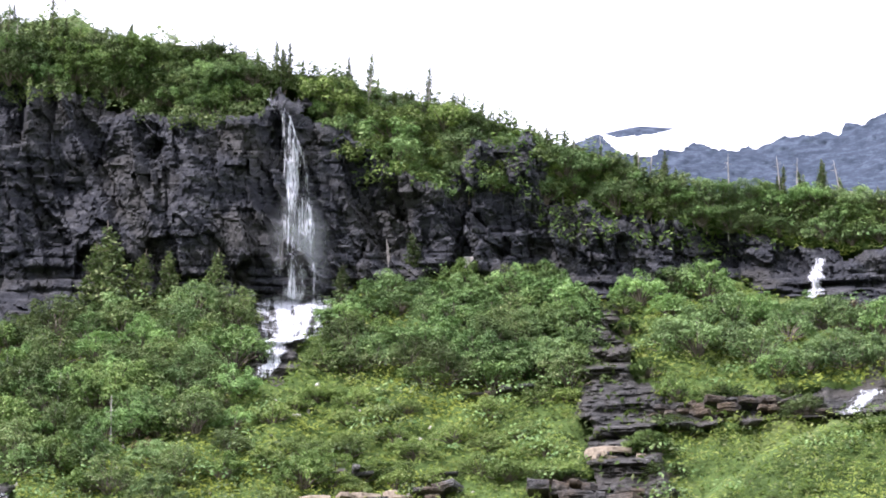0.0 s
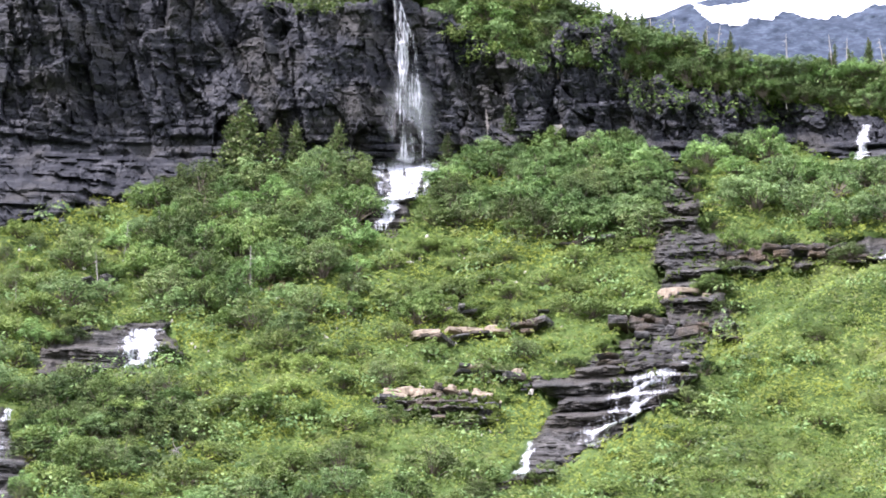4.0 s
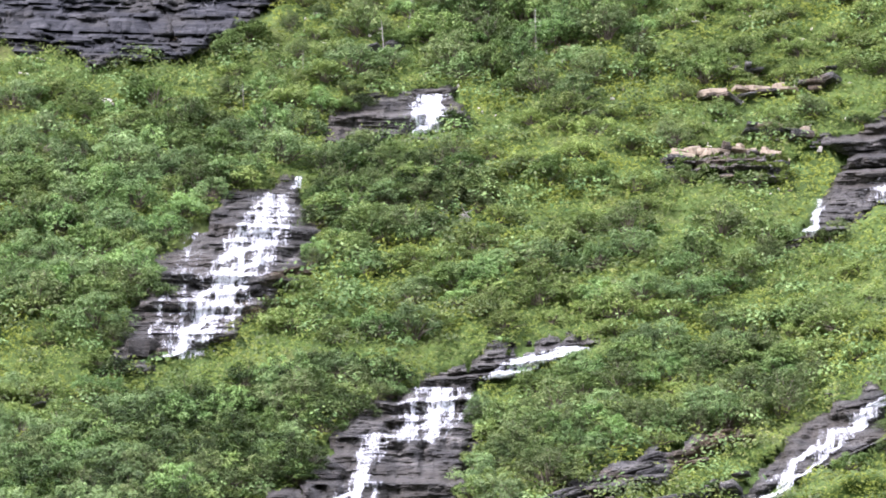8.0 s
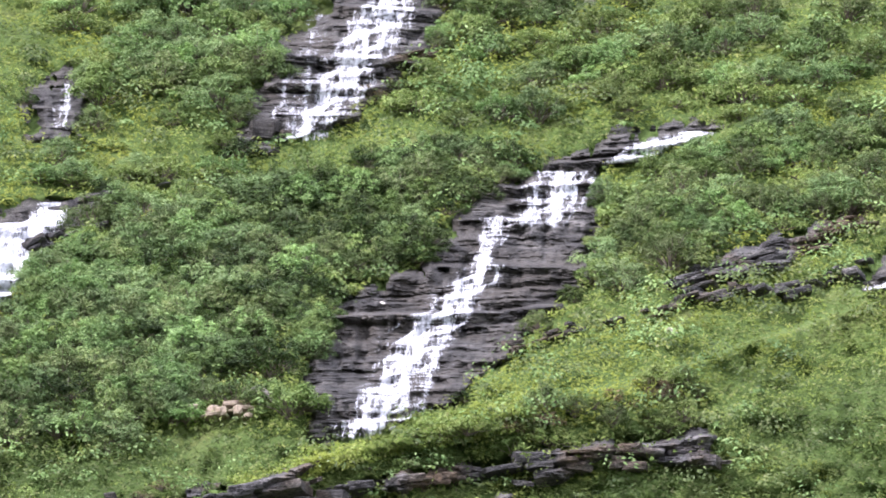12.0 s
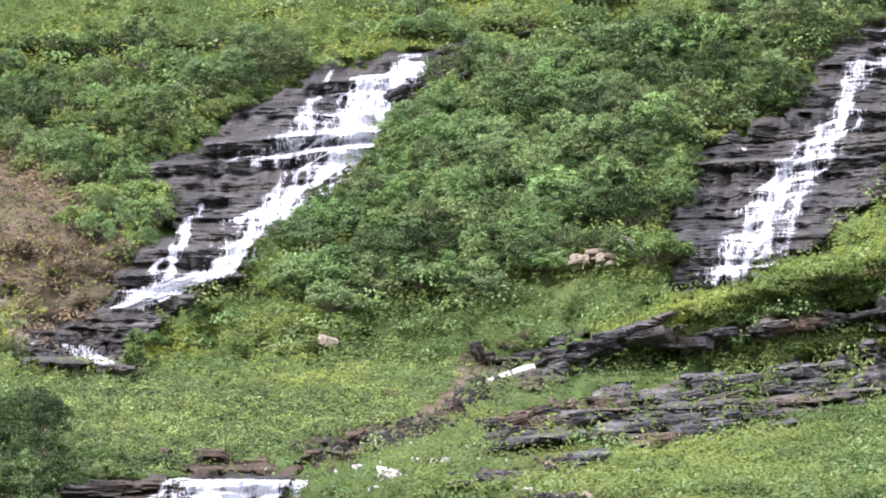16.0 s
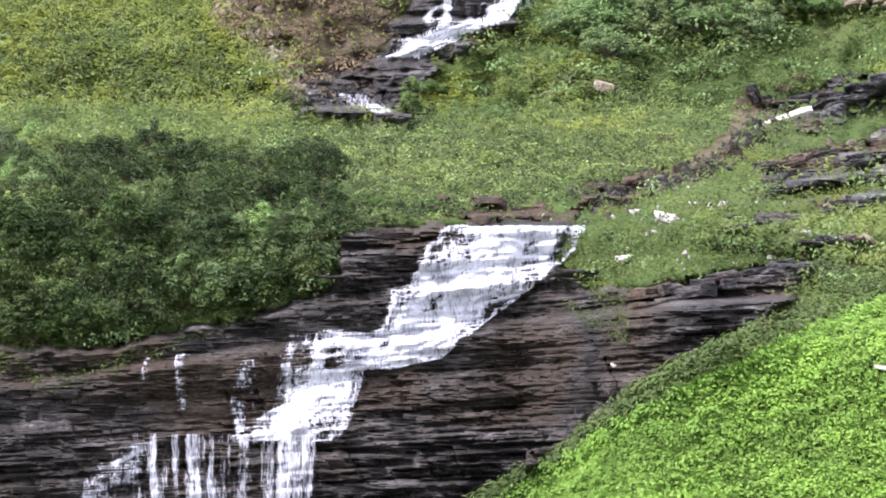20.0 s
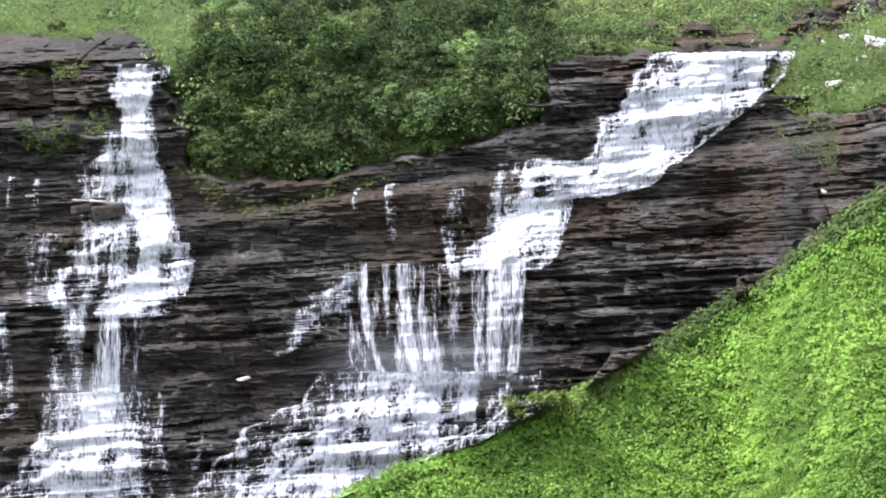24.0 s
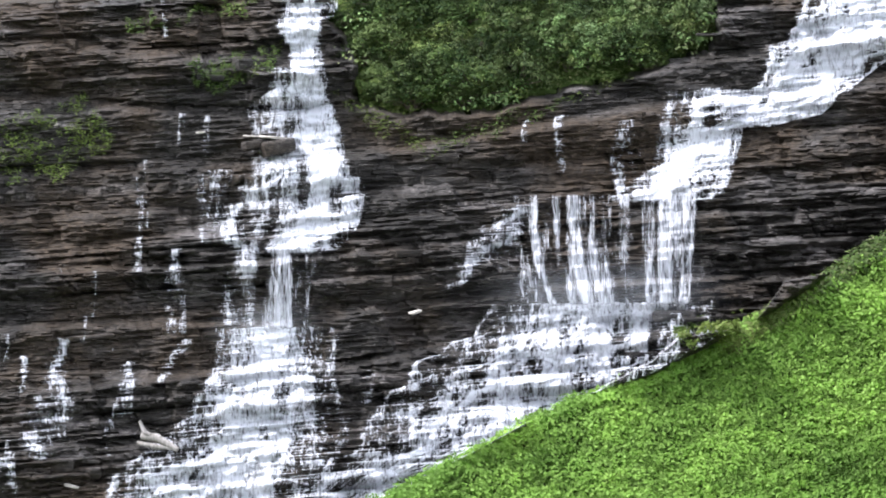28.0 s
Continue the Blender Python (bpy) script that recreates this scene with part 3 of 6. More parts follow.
def hillside():
    cols, rows = 560, 350
    a = np.linspace(-30, 26, cols)[None, :].repeat(rows, 0)
    top = np.interp(a[0], *np.array(SKYLINE).T)
    v = np.linspace(0, 1, rows)[:, None]
    e = -12 + (top[None, :] + 12) * v
    d = reach(a, e + 0.1 * (np.abs(e - crest_of(0, a)) < 0.35)) + 0.12
    for poly, th, ln, dip, rel in ROCKS.values():
        d = d + inside(poly, a, e) * (2.8 if ln < 0 else 0.9 * rel + 0.25)
    d = d + 0.25 * (fbm(a * 4, e * 4, 4, 21) - 0.5)
    p = spot(a, e, d)
    back = p[-1:].repeat(4, 0).copy()
    for i, (dy, dz) in enumerate(((12, 1.0), (40, 1.0), (120, -8), (300, -60))):
        back[i, :, 1] += dy
        back[i, :, 2] += dz
    allp = np.concatenate([p, back])
    me = mesh_of("hillside", allp.reshape(-1, 3), grid_faces(rows + 4, cols), GROUND, True)
    float_layer(me, "bare", np.concatenate([bare_ground(a, e), np.zeros((4, cols))]))
    tagged(new("hillside", me), "steep green mountainside with turf and bare soil", "hillside", kind="structure")
    r = np.array([0.0, 3, 8, 15, 25, 40, 53, 100, 300, 1000, 4500])
    th = np.linspace(0, 2 * np.pi, 73)
    z = -10.9 + 9.3 * np.exp(-(r / 16) ** 2)
    g = np.stack([r[:, None] * np.cos(th), r[:, None] * np.sin(th), z[:, None] + 0 * th], -1)
    me = mesh_of("ground", g.reshape(-1, 3), grid_faces(len(r), 73), GROUND, True)
    float_layer(me, "bare", np.zeros(len(r) * 73))
    tagged(new("ground", me), "rough grassy valley floor and road bank", "ground", kind="structure")


hillside()


# ---- rock faces ----
HIDDEN = dict(wall=0, cascade_d=1, steps=2, fall_right=3)  # faces that run down behind a crest


def turfed(a, e, s):
    """Where turf has grown over an outcrop."""
    return fbm(a * 1.6 - e * 1.2, e * 5.5 - a * 1.2, 3, s + 60) > 0.585


def rock_face(name, label, mat, step):
    poly, th, ln, dip, rel = ROCKS[name]
    q = np.array(poly)
    (a0, e0), (a1, e1) = q.min(0) - 0.3, q.max(0) + 0.3
    a0, a1, e0, e1 = max(a0, -22.6), min(a1, 21), max(e0, -7.2), min(e1, 23.5)
    cols, rows = int((a1 - a0) / step), int((e1 - e0) / step)
    a, e = np.meshgrid(np.linspace(a0, a1, cols), np.linspace(e0, e1, rows))
    s = sum(map(ord, name)) % 97
    d = rock_depth(a, e, th, ln, dip, rel, s)
    keep = inside(poly, a, e, 0.28 if name in ("cliff", "wall") else 0.4, s)
    if name in HIDDEN:
        crest = crest_of(HIDDEN[name], a)
        keep &= (e > crest - 0.03) | (a < SPURS[HIDDEN[name]][0][0][0] + 0.4)
        d = np.where(e < crest, rock_depth(a, np.maximum(e, crest + 0.01), th, ln, dip, rel, s) + (crest - e), d)
    if name.startswith("out_"):
        keep &= ~turfed(a, e, s)
        d = d - 0.3
    # the rim sinks back into the slope
    f = grid_faces(rows, cols)
    kf = keep.ravel()[f].any(1)
    near = keep.astype(float)
    k = max(int(0.13 / step), 2)
    for axis in (0, 1):
        c = np.cumsum(np.concatenate([np.repeat(near.take([0], axis), k + 1, axis), near, np.repeat(near.take([-1], axis), k, axis)], axis), axis)
        m = c.shape[axis]
        near = (c.take(range(2 * k + 1, m), axis) - c.take(range(0, m - 2 * k - 1), axis)) / (2 * k + 1)
    d = d + (1 - smooth(near, 0.3, 0.9)) * (1.0 if ln < 0 else rel * 0.9 + 0.25)
    f = f[kf]
    used, inv = np.unique(f, return_inverse=True)
    me = mesh_of("rock_face", spot(a, e, d).reshape(-1, 3)[used], inv.reshape(f.shape), mat)
    return tagged(new("rock_face", me), label, "rock face", kind="structure")


rock_face("cliff", "dark blocky cliff of layered rock, damp beside the fall", CLIFF_ROCK, 0.030)
for nm in ("chute", "steps", "fall_b", "cascade_c", "cascade_d", "fall_right", "cascade_e", "thin_fall", "side_gully", "apron", "right_step"):
    rock_face(nm, "wet stepped bedrock under a mountain cascade", STEP_ROCK, 0.022)
for nm in ("out_a", "out_b", "out_c", "out_d", "out_e", "out_f", "out_g"):
    rock_face(nm, "grey layered bedrock cropping out of the turf", LEDGE_ROCK, 0.026)
rock_face("bank", "crumbling brown bank above the fall", SOIL_BANK, 0.03)
rock_face("wall", "wet dark brown layered rock wall behind the falls", WET_ROCK, 0.021)


# ---- water ----
def depth_at(a, e):
    """The outermost surface, rock or turf."""
    d = reach(a, e)
    for name, (poly, th, ln, dip, rel) in ROCKS.items():
        q = np.array(poly)
        if (a.max() < q[:, 0].min()) or (a.min() > q[:, 0].max()) or (e.max() < q[:, 1].min()) or (e.min() > q[:, 1].max()):
            continue
        hit = inside(poly, a, e)
        if hit.any():
            d[hit] = rock_depth(a[hit], e[hit], th, ln, dip, rel, sum(map(ord, name)) % 97)
    return d


STREAMS = []


def stream(line, body=0.0, free=False, proud=0.10, parent=None, name="sheet"):
    """A sheet of falling water along (bearing, elevation, half width in degrees).
    Many drops run down the rock: straight down the faces, wandering along the treads, so that they gather into strands."""
    q = np.array(line)
    r = np.random.default_rng(int(abs(q[0, 0]) * 1000 + abs(q[0, 1]) * 77))
    step = 0.016 if abs(q[:, 1].mean()) > 3.5 and q[0, 1] > 3 else 0.011
    top, low = q[0, 1] + 0.02, q[-1, 1] - 0.09
    n = max(int((top - low) / step), 8)
    ce = np.linspace(top, low, n)
    ca, w = (np.interp(-ce, -q[:, 1], q[:, i]) for i in (0, 2))
    STREAMS.append((ca, ce, w * 1.1))
    reach_out = 1.6
    m = max(int(2 * reach_out * w.max() / step), 12)
    s = np.linspace(-reach_out, reach_out, m)
    a = ca[:, None] + w[:, None] * s[None, :]
    e = ce[:, None] + 0 * a
    raw = depth_at(a, e)
    scale = np.radians(1) * raw.mean()
    fall = np.diff(raw, axis=0, prepend=raw[:1] + (raw[:1] - raw[1:2])) * -1 / (step * scale)
    mean_fall = max(np.mean(np.maximum(fall, 0)), 0.2)
    tread = smooth(fall, 1.0 * mean_fall, 2.4 * mean_fall)
    xx, zz = a * scale, e * scale
    lips = zz / (0.42 * np.clip(raw.mean() / 75, 1, 1.5)) + 1.6 * vnoise(xx * 0.6, zz * 0.3, 71) + 0.9 * vnoise(xx * 1.6, zz * 0.9, 73)
    lip = np.floor(lips)
    lips = lips - lip
    tread = np.maximum(tread, ((0.8 if raw.mean() > 85 else 0.55) * smooth(lips, 0.70, 0.84) + 0.5 * smooth(0.12 - lips, 0, 0.1)) * smooth(vnoise(xx * 1.1, lip * 5.3, 74), 0.25, 0.5))
    if free:
        tread = tread * 0
    # surface
    d = np.minimum.reduce([raw, np.roll(raw, 1, 1), np.roll(raw, -1, 1)]) - proud
    pad = np.concatenate([d[:1].repeat(3, 0), d, d[-1:].repeat(3, 0)])
    d = np.minimum(sum(pad[i:i + n] for i in range(7)) / 7, d + 0.06)
    for i in range(1, n):  # water leaps outward from each lip
        d[i] = np.minimum(d[i], d[i - 1] + (0.0 if free else 0.03))
    # drops
    count = int(np.clip(26 * m, 900, 5000))
    home = np.clip(r.normal(0, 0.48 if raw.mean() > 85 else 0.55, count), -1.25, 1.25)
    if free:
        home = r.uniform(-1.05, 1.05, count * 2)
        wisps = 5.0 if w.max() < 1 else 24.0
        clump = smooth(vnoise(home * wisps, home * 0, 76), 0.3, 0.7) * (0.35 + 0.65 * smooth(vnoise(home * 2.6 + 3, home * 0, 78), 0.2, 0.6))
        home = home[r.random(count * 2) < ((0.5 if w.max() < 1 else 0.24) + clump) * (1 - smooth(np.abs(home), 0.7, 1.05))]
    at = home.copy()
    lean = np.abs(np.gradient(ca, ce))
    dens = np.zeros((n, m))
    for i in range(n):
        if i:
            upright = 0.0 if free else float(smooth(2.6 - lean[i], 0, 1.0))
            stay = (ca[i - 1] + w[i - 1] * at - ca[i]) / w[i]
            at = at * (1 - upright) + stay * upright
            col = np.clip(((at + reach_out) / (2 * reach_out) * (m - 1)).astype(int), 0, m - 1)
            t = tread[i, col]
            x = (ca[i] + w[i] * at) * scale
            go = 0.17 * (vnoise(x * 3.2, ce[i] * scale * 1.6 + x * 0, 81) - 0.5) + r.normal(0, 0.05, len(at))
            at = at + t * go / (w[i] * scale) + r.normal(0, 0.003 / (w[i] * scale), len(at)) - (at - home) * (0.30 * t + (0.0 if free else 0.01))
        f = np.clip((at + reach_out) / (2 * reach_out) * (m - 1), 0, m - 1.001)
        k = f.astype(int)
        f = f - k
        dens[i] = np.bincount(k, 1 - f, m) + np.bincount(k + 1, f, m)
    dens = dens * (m / reach_out) / len(at)
    dens = (np.roll(dens, 1, 1) + 2 * dens + np.roll(dens, -1, 1)) / 4
    dens = (dens + np.roll(dens, 1, 0)) / 2
    dens[0] = dens[1]
    dens[:, :2] = dens[:, -2:] = 0
    thick = math.exp(2.8 * body + (-0.12 if raw.mean() > 85 else -0.05))
    if free:
        thick = thick * (0.4 + 1.3 * smooth(fbm(xx * 3, zz * 0.5, 3, 77), 0.3, 0.7))
    amount = 1 - np.exp(-dens * thick * (0.7 + 1.6 * tread))
    end = (ce[:, None] - ce[-1]) - 0.10 * fbm(xx * 2.5, xx * 0, 3, 79)
    amount = amount * smooth(end, -0.02, 0.05) * smooth(ce[0] - ce[:, None] - 0.03 * vnoise(xx * 4, xx * 0, 80), -0.01, 0.02)
    if raw.mean() < 85:
        amount = amount * smooth(e - crest_of(0, a), 0.03, 0.06)
    d = d - 0.10 * amount
    faces = grid_faces(n, m)
    faces = faces[amount.ravel()[faces].max(1) > 0.03]
    used, inv = np.unique(faces, return_inverse=True)
    me = mesh_of("sheet", spot(a, e, d).reshape(-1, 3)[used], inv.reshape(faces.shape), WATER, True)
    uv = me.uv_layers.new(name="UVMap")
    co = np.stack([xx, zz], -1).reshape(-1, 2)[used]
    if free:
        co = co * np.array([1.2, 0.45])
    li = np.zeros(len(me.loops), np.int32)
    me.loops.foreach_get("vertex_index", li)
    uv.data.foreach_set("uv", co[li].astype(np.float32).ravel())
    float_layer(me, "body", amount.ravel()[used])
    ob = new(name, me)
    if parent:
        attach(ob, parent)
    return ob


def in_water(a, e):
    hit = np.zeros(np.shape(a), bool)
    for ca, ce, w in STREAMS:
        o = np.argsort(ce)
        hit |= (np.abs(a - np.interp(e, ce[o], ca[o])) < 0.85 * np.interp(e, ce[o], w[o])) & (e > ce.min() - 0.03) & (e < ce.max() + 0.03)
    return hit & (e > crest_of(0, a) + 0.02)


def waterfall(label, *sheets):
    root = tagged(new("waterfall"), label, "waterfall", group="cascades down the mountainside")
    root.location = place(sheets[0][0][-1][0], sheets[0][0][-1][1])
    for sh in sheets:
        stream(*sh, parent=root)
    for ob in root.children:
        ob.matrix_parent_inverse = Matrix.Translation(-root.location)
    return root


waterfall("tall white waterfall plunging over a dark cliff",
          ([(9.03, 20.91, 0.11), (9.22, 20.60, 0.15), (9.32, 20.26, 0.17), (9.38, 19.97, 0.24), (9.44, 19.51, 0.26), (9.47, 18.84, 0.27), (9.47, 18.17, 0.34), (9.47, 17.96, 0.36)], -0.08, True, 0.5),
          ([(9.45, 18.01, 0.55), (9.43, 17.71, 0.55), (9.31, 17.42, 0.38), (9.20, 17.29, 0.22)], 0.25),
          ([(9.17, 17.34, 0.2), (8.96, 17.02, 0.2), (8.82, 16.80, 0.17)], 0.05))
waterfall("short white fall over a low ledge in the shrubs", ([(4.86, 15.08, 0.37), (4.81, 14.83, 0.36), (4.71, 14.45, 0.31)], 0.12))
waterfall("broad white cascade fanning down stepped rock",
          ([(2.58, 13.69, 0.08), (2.43, 13.47, 0.12)], 0.1),
          ([(2.14, 13.40, 0.36), (1.92, 12.94, 0.5), (1.63, 12.37, 0.62), (1.37, 11.98, 0.72), (1.06, 11.60, 0.68), (0.73, 11.12, 0.58), (0.49, 10.63, 0.45)], 0.02),
          ([(0.83, 12.83, 0.2), (0.55, 12.07, 0.3), (0.22, 11.49, 0.3), (-0.02, 10.92, 0.2)], -0.5))
waterfall("long stepped cascade down layered rock",
          ([(7.34, 10.80, 0.42), (6.66, 10.59, 0.45), (5.94, 10.28, 0.25)], 0.14),
          ([(5.07, 10.13, 0.55), (4.87, 9.75, 0.62), (4.49, 9.22, 0.6)], 0.0),
          ([(3.86, 9.36, 0.3), (3.69, 8.88, 0.2), (3.58, 8.54, 0.2)], 0.0),
          ([(3.68, 8.55, 0.3), (3.25, 8.11, 0.5), (2.73, 7.53, 0.55), (2.31, 6.86, 0.6), (1.89, 6.10, 0.62), (1.84, 6.00, 0.55), (1.46, 5.57, 0.4)], 0.04))
waterfall("bright fall sliding over a tilted ledge beside green slope", ([(12.70, 9.89, 0.2), (12.22, 9.66, 0.3), (11.63, 9.30, 0.36), (10.95, 8.75, 0.33), (10.32, 8.14, 0.3)], 0.05))
waterfall("wide white cascade sliding over banded rock",
          ([(-3.65, 9.44, 0.25), (-4.18, 9.12, 0.55), (-4.54, 8.60, 0.6), (-4.79, 8.02, 0.62), (-5.31, 7.49, 0.5), (-5.79, 7.06, 0.5), (-6.36, 6.62, 0.5), (-6.64, 6.14, 0.35), (-7.11, 5.70, 0.5), (-8.01, 5.36, 0.55), (-8.67, 5.06, 0.3)], 0.3),
          ([(-5.09, 9.16, 0.08), (-5.47, 8.78, 0.1), (-5.70, 8.11, 0.5), (-6.37, 7.53, 0.6)], -0.15),
          ([(-7.27, 6.84, 0.1), (-7.69, 6.27, 0.25), (-8.06, 5.59, 0.3)], -0.1),
          ([(-9.37, 4.43, 0.5), (-8.80, 4.15, 0.25)], -0.1))
waterfall("little cascade stepping down a rock chute",
          ([(14.22, 14.49, 0.2), (13.72, 14.29, 0.5), (13.37, 14.06, 0.5), (13.26, 13.64, 0.3), (12.77, 13.46, 0.4), (12.42, 13.14, 0.3)], -0.12),
          ([(11.59, 13.20, 0.12), (11.48, 12.82, 0.14), (11.28, 12.59, 0.12)], 0.0))
waterfall("broad bright cascade spilling over bedded rock",
          ([(-6.52, 2.22, 0.85), (-6.90, 1.80, 0.85), (-7.43, 1.24, 0.8), (-8.09, 0.58, 0.65), (-8.67, -0.03, 0.55), (-9.24, -0.22, 0.4)], 0.75),
          ([(-9.52, 0.40, 0.7), (-9.91, -0.17, 0.6), (-10.39, -0.93, 0.5)], 0.08),
          ([(-9.62, -0.22, 0.35), (-9.91, -0.65, 0.5), (-10.30, -1.12, 0.6), (-10.58, -1.40, 0.7)], 0.55),
          ([(-11.54, -1.32, 1.9), (-11.54, -1.78, 1.9), (-11.53, -2.45, 1.8), (-11.41, -3.14, 1.6)], -0.02, True, 0.3),
          ([(-11.50, -3.14, 1.45), (-11.99, -3.78, 1.75), (-12.47, -4.26, 1.95), (-13.24, -4.92, 1.85), (-13.96, -5.57, 1.5), (-15.67, -6.37, 1.4)], 0.28))
waterfall("narrow tumbling fall breaking over stacked ledges",
          ([(-16.37, 2.05, 0.36), (-16.61, 1.62, 0.36), (-16.40, 1.24, 0.25), (-16.38, 0.62, 0.28), (-16.43, 0.00, 0.3), (-16.32, -0.52, 0.48), (-16.19, -1.10, 0.5), (-16.49, -1.76, 0.55), (-16.74, -2.19, 0.55)], 0.55),
          ([(-16.96, 0.92, 0.25), (-17.07, 0.16, 0.3), (-17.19, -0.79, 0.4), (-17.68, -1.55, 0.5), (-17.88, -2.02, 0.35)], -0.04),
          ([(-17.64, -1.98, 0.28), (-17.70, -2.69, 0.2), (-17.73, -3.40, 0.2)], -0.05),
          ([(-16.69, -2.00, 0.5), (-16.82, -2.71, 0.42), (-16.91, -3.47, 0.42)], -0.02, True, 0.2),
          ([(-17.14, -3.46, 0.75), (-17.26, -4.41, 0.9), (-17.42, -5.17, 1.1), (-17.95, -5.73, 1.5), (-18.35, -6.38, 1.6)], 0.34))
waterfall("small distant fall over the low end of the cliff", ([(17.57, 18.39, 0.12), (17.49, 18.12, 0.14), (17.45, 17.83, 0.12)], 0.05), ([(18.20, 16.47, 0.25), (17.89, 16.28, 0.3), (17.63, 16.16, 0.2)], 0.0))
waterfall("thin trickling fall in a rocky cleft", ([(-3.50, 11.43, 0.1), (-3.60, 11.10, 0.12), (-3.67, 10.73, 0.1)], -0.05))
waterfall("thin trickle down a dark gully", ([(-11.42, 8.93, 0.1), (-11.48, 8.65, 0.14), (-11.59, 8.17, 0.12)], -0.1))


def mist_material():
    m, n, l, b = material("fine_spray")
    geo = n.new("ShaderNodeNewGeometry")
    f = noise_node(n, l, 1.6, 4, geo.outputs["Position"])
    att = n.new("ShaderNodeAttribute")
    att.attribute_name = "body"
    mu = n.new("ShaderNodeMath")
    mu.operation = "MULTIPLY"
    l.new(f.outputs[0], mu.inputs[0])
    l.new(att.outputs["Fac"], mu.inputs[1])
    df, tp, mx = n.new("ShaderNodeBsdfDiffuse"), n.new("ShaderNodeBsdfTransparent"), n.new("ShaderNodeMixShader")
    df.inputs[0].default_value = (0.9, 0.93, 0.97, 1)
    l.new(mu.outputs[0], mx.inputs[0])
    l.new(tp.outputs[0], mx.inputs[1])
    l.new(df.outputs[0], mx.inputs[2])
    l.new(mx.outputs[0], n["Material Output"].inputs[0])
    return m


MIST = mist_material()


def mist(parent, a, e, wide, tall, strength, out):
    """A veil of fine spray hanging before the foot of a fall."""
    m = 14
    u, v = np.meshgrid(np.linspace(-1, 1, m), np.linspace(-1, 1, m))
    aa, ee = a + u * wide, e + v * tall
    d = reach(aa, ee).mean() - out - 0.5 * (1 - u * u)
    me = mesh_of("spray_veil", spot(aa, ee, d).reshape(-1, 3), grid_faces(m, m), MIST, True)
    float_layer(me, "body", strength * smooth(1 - np.hypot(u, v), 0, 0.9))
    ob = attach(new("spray_veil", me), parent)
    ob.matrix_parent_inverse = Matrix.Translation(-parent.location)


falls = [o for o in scene.objects if o.name.startswith("waterfall")]
mist(falls[0], 9.48, 18.6, 0.6, 1.0, 0.45, 1.6)
mist(falls[7], -11.46, -3.0, 2.4, 0.7, 0.22, 1.3)
mist(falls[8], -17.24, -3.5, 1.1, 0.6, 0.22, 1.3)
for label, *lines in [
    ("thin trickles running down the wet rock wall", [(-19.28, -0.87, 0.06), (-19.34, -1.70, 0.05), (-19.41, -2.46, 0.08)], [(-18.64, -2.10, 0.12), (-18.73, -2.86, 0.1), (-18.81, -3.52, 0.16)], [(-20.12, -2.45, 0.06), (-20.18, -3.21, 0.05)]),
    ("thin trickles running down the wet rock wall", [(-20.66, -3.57, 0.12), (-20.72, -4.14, 0.2), (-20.92, -4.70, 0.3), (-21.08, -5.46, 0.25)], [(-21.33, -3.84, 0.08), (-21.34, -4.41, 0.1)], [(-19.53, -3.98, 0.12), (-19.70, -4.93, 0.12)]),
    ("thin trickles running down the wet rock wall", [(-18.04, -0.78, 0.25), (-18.15, -1.35, 0.12), (-17.97, -2.02, 0.2)], [(-20.68, -2.34, 0.04), (-20.74, -3.00, 0.06)], [(-21.74, -5.53, 0.15), (-21.62, -6.19, 0.12)]),
    ("thin trickles running down the wet rock wall", [(-20.68, -3.57, 0.05), (-20.73, -4.25, 0.05)], [(-21.33, -3.84, 0.06), (-21.40, -4.45, 0.06)], [(-19.88, -4.94, 0.06), (-19.97, -5.56, 0.06)], [(-18.56, 0.18, 0.05), (-18.61, -0.37, 0.05)], [(-20.27, -3.20, 0.04), (-20.32, -3.58, 0.04)], [(-21.60, -3.45, 0.05), (-21.59, -3.93, 0.05)]),
    ("thin trickles running down the wet rock wall", [(-18.87, -2.47, 0.05), (-18.82, -3.09, 0.05), (-18.81, -3.35, 0.05)], [(-19.64, -4.43, 0.06), (-19.71, -4.95, 0.06)], [(-19.16, -0.57, 0.05), (-19.21, -1.14, 0.05), (-19.24, -1.71, 0.05)], [(-18.85, 2.09, 0.05), (-18.79, 1.50, 0.05)], [(-18.58, -3.62, 0.10), (-18.87, -4.09, 0.10), (-18.97, -4.38, 0.10)]),
    ("thin trickles running down the wet rock wall", [(-19.85, -3.76, 0.05), (-19.92, -4.24, 0.05)], [(-21.10, -4.51, 0.13), (-21.02, -5.08, 0.13), (-21.08, -5.55, 0.13)], [(-18.14, 0.13, 0.05), (-18.19, -0.54, 0.05)], [(-15.49, -4.21, 0.08), (-15.59, -4.78, 0.08)], [(-21.55, -5.25, 0.07), (-21.62, -5.91, 0.07)]),
    ("thin falls dropping over an upper rock ledge", [(-12.15, 0.04, 0.11), (-12.22, -0.44, 0.09), (-12.20, -0.92, 0.05)], [(-11.02, -0.06, 0.14), (-11.15, -0.54, 0.13), (-11.23, -1.26, 0.12)], [(-12.75, -0.03, 0.05), (-12.81, -0.39, 0.06)]),
    ("scattered spill water over a stepped ledge", [(-12.88, -1.48, 0.3), (-13.26, -1.96, 0.4), (-13.84, -2.43, 0.3), (-14.18, -2.90, 0.1)], [(-9.71, 0.45, 0.35), (-9.91, -0.07, 0.3)]),
]:
    waterfall(label, *[(ln_pts, -0.12) for ln_pts in lines])


